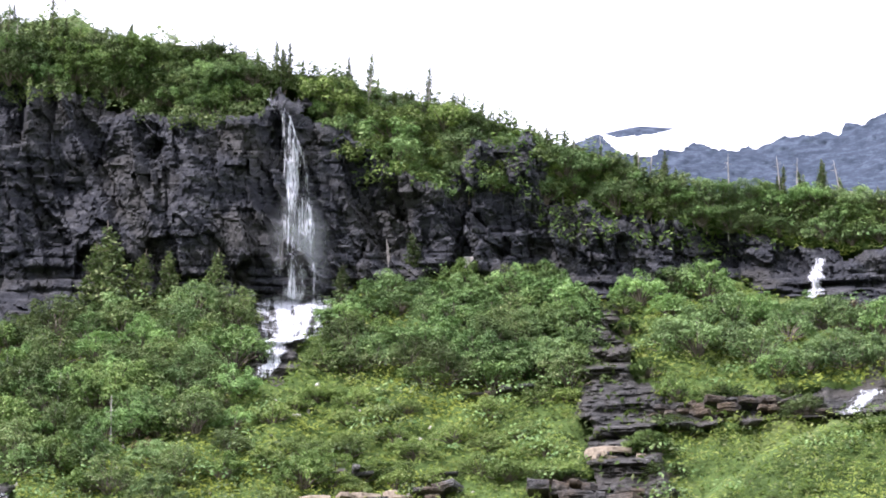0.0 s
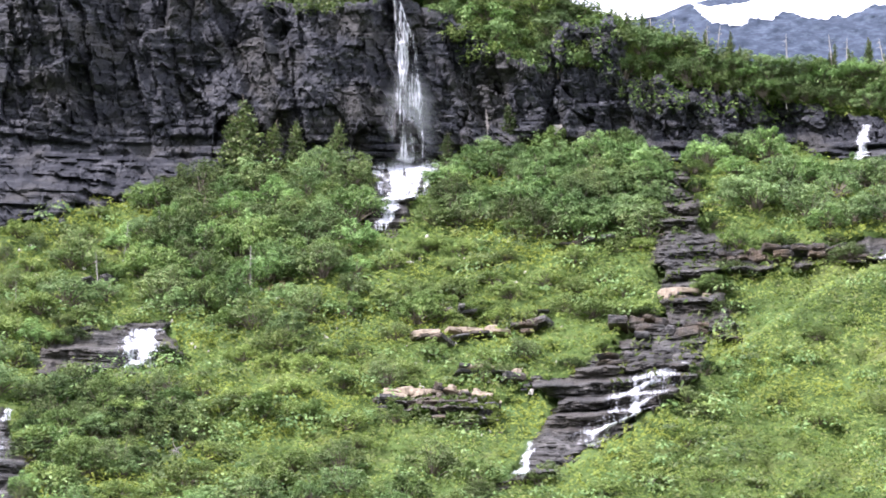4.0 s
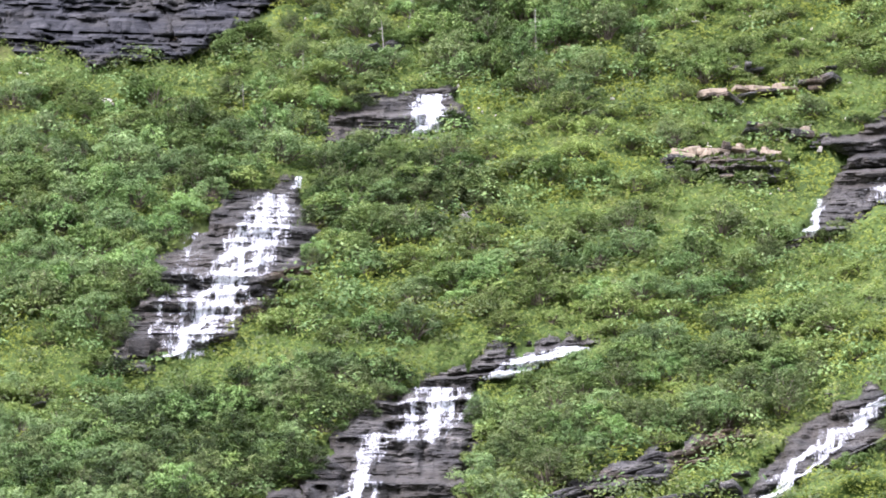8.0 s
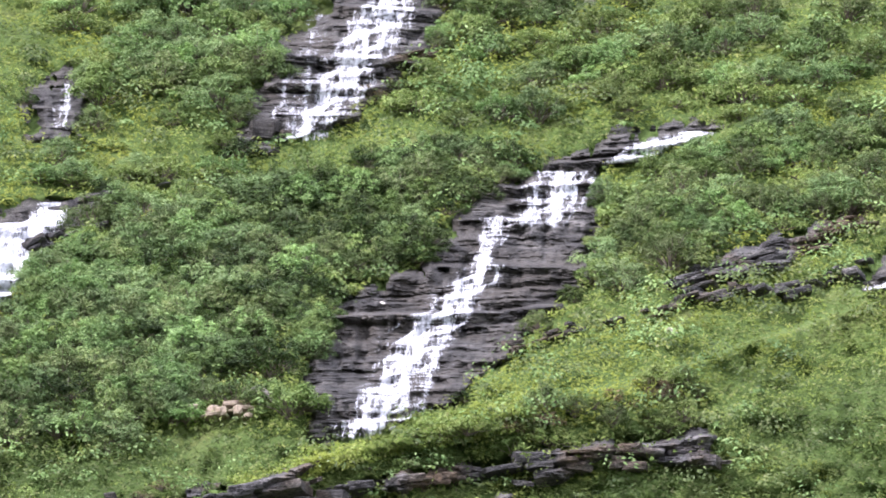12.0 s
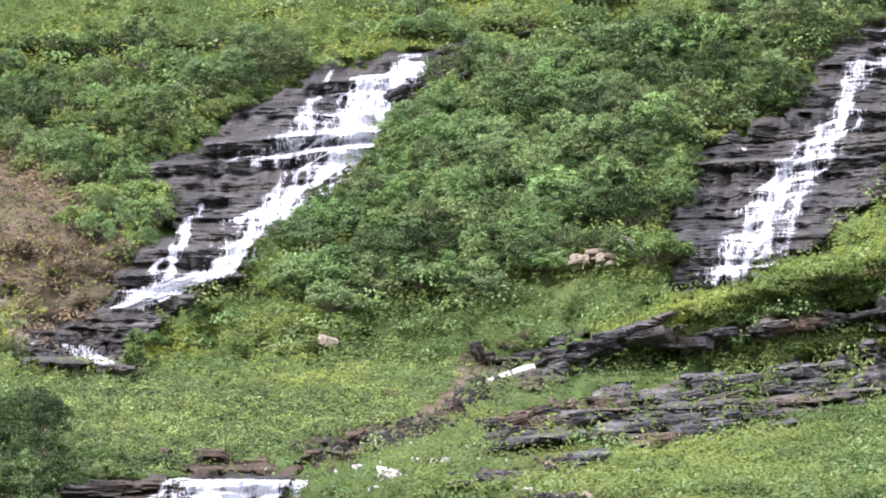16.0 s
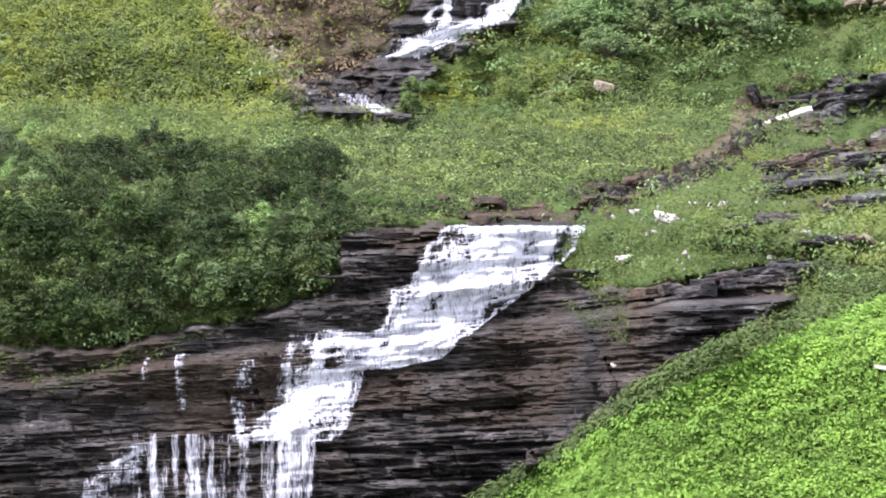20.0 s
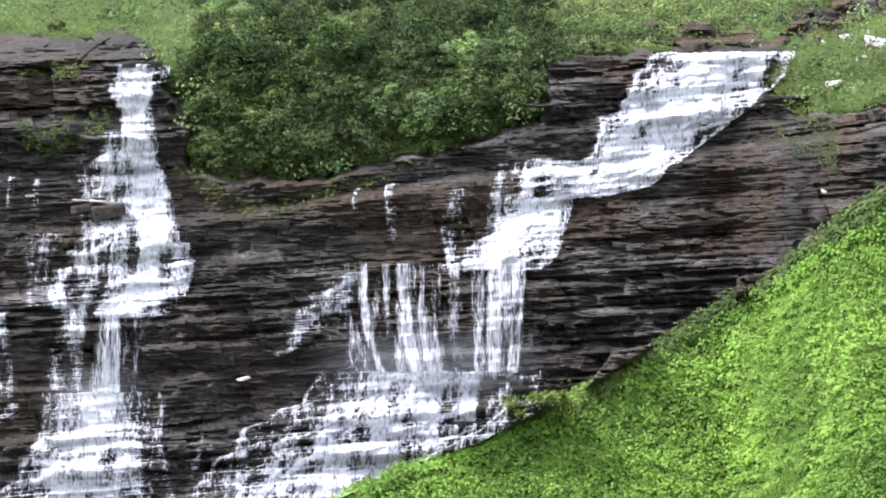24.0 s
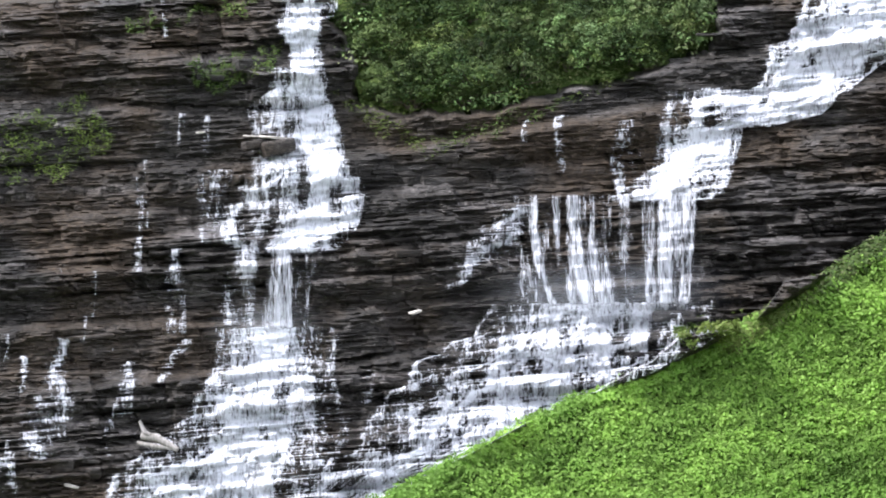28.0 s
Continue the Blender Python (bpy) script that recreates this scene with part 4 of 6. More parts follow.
# ---- plants ----
def leaf_quads(centres, sizes, rng, up=0.35, long=1.6, out=None):
    """Small folded leaf blades, one island each, turned at random."""
    n = len(centres)
    nrm = rng.normal(size=(n, 3))
    nrm[:, 2] = np.abs(nrm[:, 2]) + up
    if out is not None:
        nrm = nrm * 0.38 + out * 1.2
    nrm /= np.linalg.norm(nrm, axis=1)[:, None]
    t = np.cross(nrm, rng.normal(size=(n, 3)))
    t /= np.linalg.norm(t, axis=1)[:, None]
    b = np.cross(nrm, t)
    s = sizes[:, None]
    v = np.stack([centres - t * s * long * 0.5, centres + b * s * 0.42 + nrm * s * 0.12, centres + t * s * long * 0.5, centres - b * s * 0.42 + nrm * s * 0.12], 1)
    return v.reshape(-1, 3), np.arange(4 * n).reshape(n, 4)


def tube(points, radii, sides=5):
    pts = np.array(points, float)
    out = []
    for i, p in enumerate(pts):
        d = pts[min(i + 1, len(pts) - 1)] - pts[max(i - 1, 0)]
        d /= np.linalg.norm(d) + 1e-9
        ref = np.array([1.0, 0, 0]) if abs(d[0]) < 0.8 else np.array([0, 1.0, 0])
        u = np.cross(d, ref)
        u /= np.linalg.norm(u)
        w = np.cross(d, u)
        th = np.linspace(0, 2 * np.pi, sides + 1)
        out.append(p + radii[i] * (np.cos(th)[:, None] * u + np.sin(th)[:, None] * w))
    return np.array(out).reshape(-1, 3), grid_faces(len(pts), sides + 1)


def part(name, vf, mat, parent, label="", smooth_=False):
    ob = new(name, mesh_of(name, *vf, mat, smooth_))
    ob.parent = parent
    if label:
        ob["label"] = label
    return ob


def shrub(rng, mat, leaves=650, leaf=0.085, tall=0.8, name="shrub", label="", category="shrub"):
    """A shrub about two metres across: stems that fork, leaf sprays in uneven clumps."""
    root = tagged(new(name), label, category)
    stems, tips = [], []
    for i in range(34):
        th, out = rng.uniform(0, 6.28), rng.uniform(0.05, 1.0) ** 0.6
        tip = np.array([math.cos(th) * out, math.sin(th) * out, tall * (rng.uniform(0.45, 1.05) if i % 3 else rng.uniform(0.95, 1.2)) * (1.08 - 0.8 * out * out)])
        mid = tip * np.array([0.45, 0.45, 0.6])
        stems.append(tube([(0, 0, -0.1), mid, tip], [0.03, 0.02, 0.006], 4))
        tips += [tip, tip * 0.85 + rng.normal(0, 0.12, 3)]
    tips = np.array(tips)
    rad = rng.uniform(0.10, 0.24, len(tips))
    k = rng.integers(0, len(tips), leaves)
    off = rng.normal(size=(leaves, 3))
    off[:, 2] = np.where(rng.random(leaves) < 0.75, np.abs(off[:, 2]), off[:, 2])
    off /= np.linalg.norm(off, axis=1)[:, None]
    c = tips[k] + off * rad[k][:, None] * rng.uniform(0.6, 1.15, leaves)[:, None] * np.array([1, 1, 0.95])
    c[:, 2] = np.maximum(c[:, 2], 0.02)
    part("branchwork", join(stems), BARK, root)["kind"] = "stuff"
    part("foliage", leaf_quads(c, rng.uniform(0.6, 1.3, leaves) * leaf, rng, 0.2, 2.1, off * 0.75 + np.array([0, 0, 0.25])), mat, root)
    return root


def conifer(rng, leaves=900, slim=0.24, name="fir_tree", label=""):
    """A fir one metre high, scaled when planted: trunk, whorled boughs with needle sprays."""
    root = tagged(new(name), label, "conifer")
    part("trunk", tube([(0, 0, -0.05), (0.005, 0, 0.5), (0, 0.004, 1.0)], [0.022, 0.013, 0.003], 6), BARK, root)
    boughs, cs, ss = [], [], []
    levels = 17
    for i in range(levels):
        h = 0.07 + 0.9 * i / levels
        r = slim * (1 - h) ** 0.8 * rng.uniform(0.7, 1.2) + 0.015
        for j in range(6):
            if rng.random() < 0.14:
                continue
            th = j * 1.047 + i * 0.7 + rng.normal(0, 0.2)
            rr = r * rng.uniform(0.6, 1.15)
            tip = np.array([math.cos(th) * rr, math.sin(th) * rr, h - 0.18 * rr])
            boughs.append(tube([(0, 0, h), tip], [0.005, 0.002], 3))
            m = max(int(leaves * rr / (levels * 6 * slim * 0.5)), 3)
            u = rng.uniform(0.15, 1.05, m)[:, None]
            cs.append(np.array([0, 0, h]) * (1 - u) + tip * u + rng.normal(0, 0.018, (m, 3)))
            ss.append(rng.uniform(0.02, 0.042, m))
    part("branchwork", join(boughs), BARK, root)["kind"] = "stuff"
    part("foliage", leaf_quads(np.concatenate(cs), np.concatenate(ss), rng, 0.6, 1.8), FIR_LEAF, root)
    return root


def snag(rng):
    root = tagged(new("dead_tree"), "bare grey dead tree with broken twigs", "dead tree", group="dead trees on the slope")
    part("trunk", tube([(0, 0, -0.05), (0.01, 0, 0.5), (0.03, 0.01, 1.0)], [0.022, 0.015, 0.004], 6), DEAD_WOOD, root)
    tw = []
    for i in range(12):
        h, th, r = rng.uniform(0.2, 0.95), rng.uniform(0, 6.28), rng.uniform(0.05, 0.16)
        tw.append(tube([(0.02 * h, 0, h), (math.cos(th) * r, math.sin(th) * r, h + rng.uniform(-0.03, 0.08))], [0.006, 0.002], 3))
    part("branchwork", join(tw), DEAD_WOOD, root)["kind"] = "stuff"
    return root


def scatter(poly, count, rng, gap=0.0):
    """Bearings and elevations strewn evenly over an outline."""
    q = np.array(poly)
    lo, hi = q.min(0), q.max(0)
    got = np.zeros((0, 2))
    for _ in range(60):
        c = rng.uniform(lo, hi, (count * 3, 2))
        got = np.concatenate([got, c[inside(poly, c[:, 0], c[:, 1])]])
        if len(got) >= count and not gap:
            break
    if gap:
        out = []
        for c in got:
            if all((c[0] - o[0]) ** 2 + (c[1] - o[1]) ** 2 > gap * gap for o in out):
                out.append(c)
            if len(out) >= count:
                break
        got = np.array(out)
    return got[:count]


rng = np.random.default_rng(7)
WILLOW = [shrub(rng, SHRUB_LEAF, 4600, 0.046, 1.0, "willow_shrub", "rounded bright green willow shrub on the slope") for _ in range(4)]
ALDER = [shrub(rng, OLIVE_LEAF, 4200, 0.044, 1.05, "alder_shrub", "olive green twiggy alder shrub on the slope") for _ in range(3)]
LOWFIR = [shrub(rng, DWARF_LEAF, 4400, 0.044, 0.9, "dwarf_fir", "dense dark green dwarf fir hugging the ground", "shrub") for _ in range(3)]
BERRY = [shrub(rng, BERRY_LEAF, 3400, 0.048, 0.6, "berry_bush", "low spreading yellow-green berry bush on the slope") for _ in range(4)]
DRY = [shrub(rng, DRY_LEAF, 900, 0.055, 0.8, "dry_bush", "leafless brown twiggy bush on the bank") for _ in range(2)]
FIRS = [conifer(rng, n_, s, "fir_tree", "dark green narrow subalpine fir") for n_, s in ((700, 0.14), (1800, 0.24), (2000, 0.32))]
SNAGS = [snag(rng) for _ in range(2)]
TWINS = dict(  # kinds that grow mixed
    willow_shrub=[shrub(rng, SILVER_LEAF, 4600, 0.044, 0.95, "silver_willow", "silvery grey-green willow shrub on the slope") for _ in range(3)],
    alder_shrub=[shrub(rng, ELDER_LEAF, 4200, 0.050, 0.9, "elder_shrub", "leafy yellow-green elder shrub on the slope") for _ in range(3)],
    dwarf_fir=[shrub(rng, JUNIPER_LEAF, 4400, 0.042, 0.75, "juniper_shrub", "dark olive juniper shrub spreading over the ground") for _ in range(3)])
used_originals = set()


def plant(kinds, a, e, size, rng, group="", squash=1.0, sink=0.0):
    kind = kinds[rng.integers(len(kinds))]
    twins = TWINS.get(kind.name.split('.')[0])
    if twins and rng.random() < 0.5:
        kind = twins[rng.integers(len(twins))]
    p = place(a, e)
    if kind.name.split('.')[0] in ('willow_shrub', 'alder_shrub', 'dry_bush', 'berry_bush', 'dwarf_fir', 'silver_willow', 'elder_shrub', 'juniper_shrub'):
        sink = 0.14 * size * squash
    m = pose(p.x, p.y, p.z - sink, rng.normal(0, 4), rng.normal(0, 4), rng.uniform(0, 360)) @ Matrix.Diagonal((size, size, size * squash, 1))
    if kind.name not in used_originals:
        used_originals.add(kind.name)
        kind.matrix_basis = m
        ob = kind
    else:
        ob = copy_thing(kind, m)
        ob.matrix_basis = m
    if group:
        ob["group"] = group
    return ob


THICKETS = [  # outline, kinds, count, size from, to, spacing
    ([(10.11, 17.59), (10.99, 18.05), (13.02, 18.24), (14.02, 17.64), (13.78, 16.55), (12.29, 16.49), (9.85, 16.92)], WILLOW + ALDER, 30, 0.8, 1.25, 0.34),
    ([(11.60, 17.67), (12.75, 17.91), (13.97, 17.55), (13.69, 16.81), (11.86, 16.66)], WILLOW, 10, 0.95, 1.35, 0.45),
    ([(4.88, 17.27), (6.61, 17.56), (8.88, 17.67), (8.89, 16.67), (7.51, 15.99), (4.95, 15.11)], ALDER + ALDER + WILLOW, 30, 0.8, 1.4, 0.4),
    ([(14.59, 17.87), (15.39, 18.02), (16.69, 17.57), (18.57, 17.25), (18.53, 16.50), (15.35, 16.85)], WILLOW, 15, 0.8, 1.3, 0.4),
    ([(4.47, 16.91), (8.25, 17.21), (8.83, 15.49), (7.24, 14.74), (5.47, 15.21), (2.92, 15.47)], ALDER + WILLOW, 26, 0.7, 1.2, 0.4),
    ([(-2.60, 14.28), (-0.85, 14.42), (1.10, 14.83), (2.86, 14.85), (3.65, 14.38), (2.87, 13.99), (1.60, 13.51), (0.63, 12.83), (-0.50, 11.29), (-2.52, 11.26)], WILLOW + ALDER, 38, 0.7, 1.1, 0.36),
    ([(2.97, 13.90), (5.22, 14.19), (5.81, 13.52), (5.02, 12.66), (2.97, 12.28)], WILLOW + ALDER, 14, 0.6, 1.0, 0.36),
    ([(-4.09, 8.71), (0.18, 10.06), (4.24, 10.12), (3.57, 9.54), (2.62, 8.68), (1.00, 7.70), (0.65, 5.87), (-3.99, 5.77)], LOWFIR + ALDER + WILLOW, 46, 0.6, 1.0, 0.36),
    ([(5.69, 10.04), (7.43, 10.33), (10.97, 10.97), (10.96, 9.74), (6.47, 8.61), (5.80, 8.42)], WILLOW + ALDER, 26, 0.5, 0.9, 0.34),
    ([(-3.88, 8.22), (-2.64, 9.37), (2.06, 9.84), (1.58, 8.43), (0.63, 7.10), (-0.41, 6.53), (-2.22, 5.86), (-4.90, 5.26), (-5.96, 5.82), (-4.64, 7.45)], WILLOW + ALDER, 62, 0.5, 0.85, 0.30),
    ([(-0.81, 9.85), (1.87, 9.65), (1.39, 8.33), (0.54, 7.48), (-0.80, 8.34)], LOWFIR, 14, 0.6, 0.95, 0.32),
    ([(-11.10, 9.41), (-7.17, 9.51), (-5.62, 9.25), (-7.15, 8.46), (-8.19, 7.68), (-8.56, 6.82), (-10.10, 7.17), (-11.06, 7.90)], WILLOW + ALDER + LOWFIR, 26, 0.5, 0.85, 0.34),
    ([(-15.25, 3.20), (-13.36, 3.41), (-9.94, 3.05), (-9.74, 2.20), (-10.12, 1.53), (-11.45, 0.76), (-13.81, 0.27), (-15.22, 0.27)], LOWFIR, 60, 0.42, 0.68, 0.22),
    ([(-15.80, 1.60), (-14.90, 2.07), (-12.43, 1.79), (-9.66, 2.12), (-9.80, 1.26), (-11.19, 0.79), (-12.43, 0.43), (-13.67, 0.24), (-15.38, 0.36)], LOWFIR * 2 + ALDER + BERRY, 60, 0.3, 0.55, 0.18),
    ([(-12.40, 1.90), (-9.74, 2.10), (-9.93, 1.24), (-12.11, 0.85)], WILLOW, 10, 0.38, 0.5, 0.34),
    ([(4.74, 21.75), (6.52, 21.56), (8.49, 21.34), (9.03, 20.97), (8.15, 20.63), (6.98, 20.82), (5.65, 21.03), (4.76, 21.09)], LOWFIR + ALDER * 3 + WILLOW, 46, 0.7, 1.1, 0.24),
    ([(9.75, 21.10), (11.90, 20.72), (13.67, 20.07), (14.99, 19.54), (13.66, 19.40), (13.05, 20.25), (12.43, 20.34), (11.62, 19.68), (11.00, 19.93), (10.11, 20.43)], ALDER + WILLOW + BERRY, 40, 0.35, 0.65, 0.24),
    ([(14.55, 19.55), (16.49, 19.37), (18.66, 19.20), (18.63, 18.49), (16.29, 18.83), (14.71, 19.13)], WILLOW + ALDER, 44, 0.5, 0.85, 0.24),
    ([(-3.88, 14.95), (2.98, 15.13), (2.79, 14.37), (2.21, 13.69), (0.84, 13.19), (-0.11, 12.13), (-0.47, 10.78), (-3.16, 10.62), (-3.2, 12.04), (-3.79, 12.3)], WILLOW + ALDER * 2 + BERRY, 64, 0.55, 1.1, 0.26),
    ([(-3.7, 9.84), (0.41, 10.33), (3.03, 10.55), (4.49, 10.19), (3.53, 9.41), (2.57, 8.64), (1.33, 8.05), (0.96, 6.89), (-3.6, 6.8)], WILLOW + ALDER + BERRY, 60, 0.5, 0.9, 0.26),
    ([(0.42, 9.94), (3.03, 10.46), (4.49, 10.19), (3.53, 9.41), (2.57, 8.64), (1.33, 8.05), (0.96, 6.89), (0.39, 6.88)], LOWFIR * 2 + ALDER, 44, 0.5, 0.9, 0.24),
    ([(5.94, 10.38), (8.36, 10.76), (11.43, 11.48), (11.4, 9.59), (7.87, 9.05), (6.71, 8.1), (5.56, 8.09), (5.75, 9.62)], WILLOW + BERRY + ALDER, 50, 0.45, 0.9, 0.28),
    ([(2.99, 14.08), (5.45, 13.91), (5.74, 12.96), (3.98, 12.47), (2.9, 12.84)], ALDER + LOWFIR, 20, 0.5, 1.0, 0.26),
    ([(-4.64, 7.74), (-2.73, 9.28), (-0.32, 9.29), (-0.5, 7.01), (-1.45, 5.38), (-5.57, 5.06), (-6.16, 6.0), (-4.82, 6.98)], WILLOW * 3 + ALDER, 60, 0.45, 0.8, 0.24),
    ([(-0.51, 9.29), (1.11, 9.28), (0.93, 7.01), (-0.31, 6.34), (-1.27, 7.01)], LOWFIR * 2 + ALDER, 26, 0.5, 0.8, 0.24),
    ([(-11.11, 9.51), (-5.24, 9.64), (-6.19, 8.58), (-8.2, 7.88), (-8.1, 7.21), (-10.4, 7.64), (-11.08, 8.28)], WILLOW + ALDER + LOWFIR + BERRY, 44, 0.45, 0.8, 0.26),
    ([(-10.49, 7.35), (-8.1, 7.21), (-7.7, 6.65), (-8.64, 5.68), (-9.42, 6.61)], BERRY + WILLOW, 14, 0.4, 0.7, 0.28),
    ([(-14.31, 3.3), (-12.42, 3.61), (-9.94, 3.34), (-9.56, 2.77), (-10.51, 2.38), (-9.93, 1.53), (-11.26, 0.4), (-15.23, 0.2), (-15.24, 1.97)], LOWFIR, 60, 0.34, 0.6, 0.2),
    ([(-12.41, 1.89), (-9.55, 2.2), (-9.93, 1.53), (-11.17, 0.76), (-12.4, 1.04)], WILLOW + BERRY, 26, 0.36, 0.56, 0.2),
    ([(-15.3, 3.8), (-14.2, 3.6), (-14.39, 2.16), (-15.24, 1.97)], WILLOW + BERRY, 12, 0.35, 0.5, 0.2),
    ([(-9.94, 3.06), (-8.04, 3.15), (-7.84, 2.48), (-9.55, 2.25)], BERRY + ALDER, 12, 0.2, 0.34, 0.22),
    ([(9.7, 21.0), (12.0, 20.5), (14.4, 19.7), (14.5, 19.1), (12.6, 19.4), (11.2, 19.3), (10.1, 20.0)], FIRS[1:] + WILLOW + BERRY + SNAGS * 3, 60, 0.7, 1.3, 0.18),
]


def open_ground(a, e, margin=0.1):
    """True where neither rock nor water lies."""
    av, ev = np.array([a]), np.array([e])
    if any(inside(r[0], av, ev)[0] for k, r in ROCKS.items() if k != "cliff"):
        return False
    return not any((np.hypot(ca - a, ce - e) < w + margin).any() for ca, ce, w in STREAMS)


for nm in ("chute", "steps", "fall_b", "cascade_c", "cascade_d", "cascade_e", "fall_right", "thin_fall", "side_gully", "wall"):
    outline = np.array(ROCKS[nm][0])
    d_mid = reach(outline[:, 0], outline[:, 1]).mean()
    for i in range(len(outline)):
        p0, p1 = outline[i], outline[(i + 1) % len(outline)]
        for _ in range(int(np.hypot(*(p1 - p0)) / 0.28) + 1):
            a, e = p0 + (p1 - p0) * rng.random() + rng.normal(0, 0.1, 2)
            if -22 < a < 19 and e > crest_of(0, a) + 0.3 and open_ground(a, e, 0.16) and rng.random() < 0.7:
                plant(ALDER + LOWFIR, a, e, rng.uniform(0.4, 0.8) * (0.6 if nm == "wall" else d_mid / 110), rng, "shrubs along the rock edges", rng.uniform(0.7, 1.0))
for poly, kinds, count, s0, s1, gap in THICKETS:
    for a, e in scatter(poly, int(count * 1.45), rng, gap * 0.8):
        if open_ground(a, e, 0.05):
            plant(kinds, a, e, 1.25 * rng.uniform(s0, s1), rng, "shrubs on the mountainside", rng.uniform(0.8, 1.1))

FILL = [
    ([(2.37, 13.57), (5.48, 13.97), (8.80, 13.20), (10.74, 12.22), (8.20, 10.91), (1.46, 10.89), (2.77, 12.63)], BERRY + ALDER, 40, 0.6, 1.2, 0.3),
    ([(6.26, 15.31), (8.83, 15.68), (11.19, 15.16), (11.76, 14.10), (9.19, 13.19), (5.48, 13.97)], BERRY + BERRY + ALDER, 34, 0.5, 1.0, 0.32),
    ([(8.84, 16.82), (11.22, 16.40), (13.18, 15.59), (11.19, 15.07), (8.63, 15.49)], BERRY, 18, 0.5, 0.9, 0.34),
    ([(14.68, 13.83), (16.77, 15.26), (16.56, 10.92), (13.04, 11.03), (11.12, 12.02)], BERRY, 18, 0.4, 0.8, 0.4),
    ([(1.34, 16.20), (4.27, 17.10), (3.31, 15.48), (4.29, 15.20), (1.37, 14.68)], BERRY + ALDER, 22, 0.5, 1.0, 0.34),
    ([(2.88, 12.38), (6.19, 12.85), (10.07, 12.03), (10.53, 10.88), (7.92, 10.93), (3.66, 10.85), (2.11, 11.32)], BERRY + WILLOW, 44, 0.5, 1.0, 0.3),
    ([(7.92, 10.83), (10.54, 11.26), (12.64, 11.59), (12.59, 10.08), (9.05, 9.01), (6.16, 8.57), (5.78, 9.42)], BERRY + ALDER, 36, 0.5, 1.0, 0.3),
    ([(-4.15, 10.32), (-0.70, 10.61), (0.08, 10.15), (-4.10, 8.81)], BERRY + WILLOW, 14, 0.4, 0.8, 0.34),
    ([(1.13, 5.32), (3.52, 5.87), (7.49, 6.79), (7.49, 5.75), (4.28, 5.35)], BERRY + ALDER, 22, 0.3, 0.7, 0.3),
    ([(-10.79, 3.93), (-5.74, 3.91), (-6.11, 2.96), (-7.63, 2.37), (-12.14, 1.54), (-12.19, 3.62)], BERRY, 18, 0.25, 0.45, 0.3),
    ([(8.98, 16.58), (13.60, 16.47), (13.58, 15.14), (8.99, 15.16)], BERRY, 26, 0.5, 0.9, 0.34),
]
for a, e, sz in [(-11.25, 7.57, 0.7), (-10.87, 7.70, 0.6), (-11.48, 7.32, 0.6), (-9.69, 5.99, 0.5), (-9.36, 6.28, 0.5), (-1.74, 4.67, 0.4), (-2.07, 4.48, 0.4), (-9.11, 5.67, 0.5), (-7.29, 5.22, 0.4), (-6.91, 5.37, 0.4),
                 (0.59, 15.87, 0.9), (1.18, 16.05, 0.8), (0.88, 15.97, 0.8), (4.66, 5.88, 0.6), (5.90, 6.17, 0.7), (6.65, 6.31, 0.7), (4.09, 5.73, 0.5), (17.99, 17.48, 1.1), (18.33, 17.42, 1.1), (8.15, 16.92, 0.9), (8.54, 16.58, 0.8),
                 (1.72, 11.32, 0.7), (2.10, 11.47, 0.6), (7.25, 15.69, 0.8), (6.48, 6.52, 0.5), (7.05, 6.43, 0.5), (-7.37, 5.45, 0.4), (-4.02, 3.64, 0.3)]:
    plant(DRY, a, e, sz, rng, "dry bushes on the banks", 0.8)
for poly, kinds, count, s0, s1, gap in FILL:
    for a, e in scatter(poly, count, rng, gap):
        if open_ground(a, e, 0.05):
            plant(kinds, a, e, 1.25 * rng.uniform(s0, s1), rng, "shrubs on the mountainside", rng.uniform(0.7, 1.1))
for a, e, h in [(6.66, 17.57, 4.4), (6.31, 17.63, 3.4), (7.00, 17.60, 3.2), (8.14, 17.66, 3.0), (10.16, 17.80, 2.0), (11.30, 18.17, 2.4), (7.87, 17.91, 2.6), (7.48, 17.82, 2.6)]:
    plant(FIRS[2:], a, e, h, rng, "firs below the cliff")
TOPS = [(-4, 21.6), (2, 22.0), (5.27, 21.65), (6.53, 21.39), (8.49, 21.34), (10.11, 20.98), (11.90, 20.64), (13.67, 20.03), (15.43, 19.36), (18.66, 19.14), (20, 20.1)]
for i in range(170):
    a = rng.uniform(4.0, 19.5)
    e = np.interp(a, *np.array(TOPS).T) + rng.uniform(-0.6, 0.06)
    plant(SNAGS if rng.random() < 0.45 else FIRS[:1], a, e, rng.uniform(0.8, 2.2) * (1.4 if a < 6 else 1.0), rng, "trees along the cliff top")


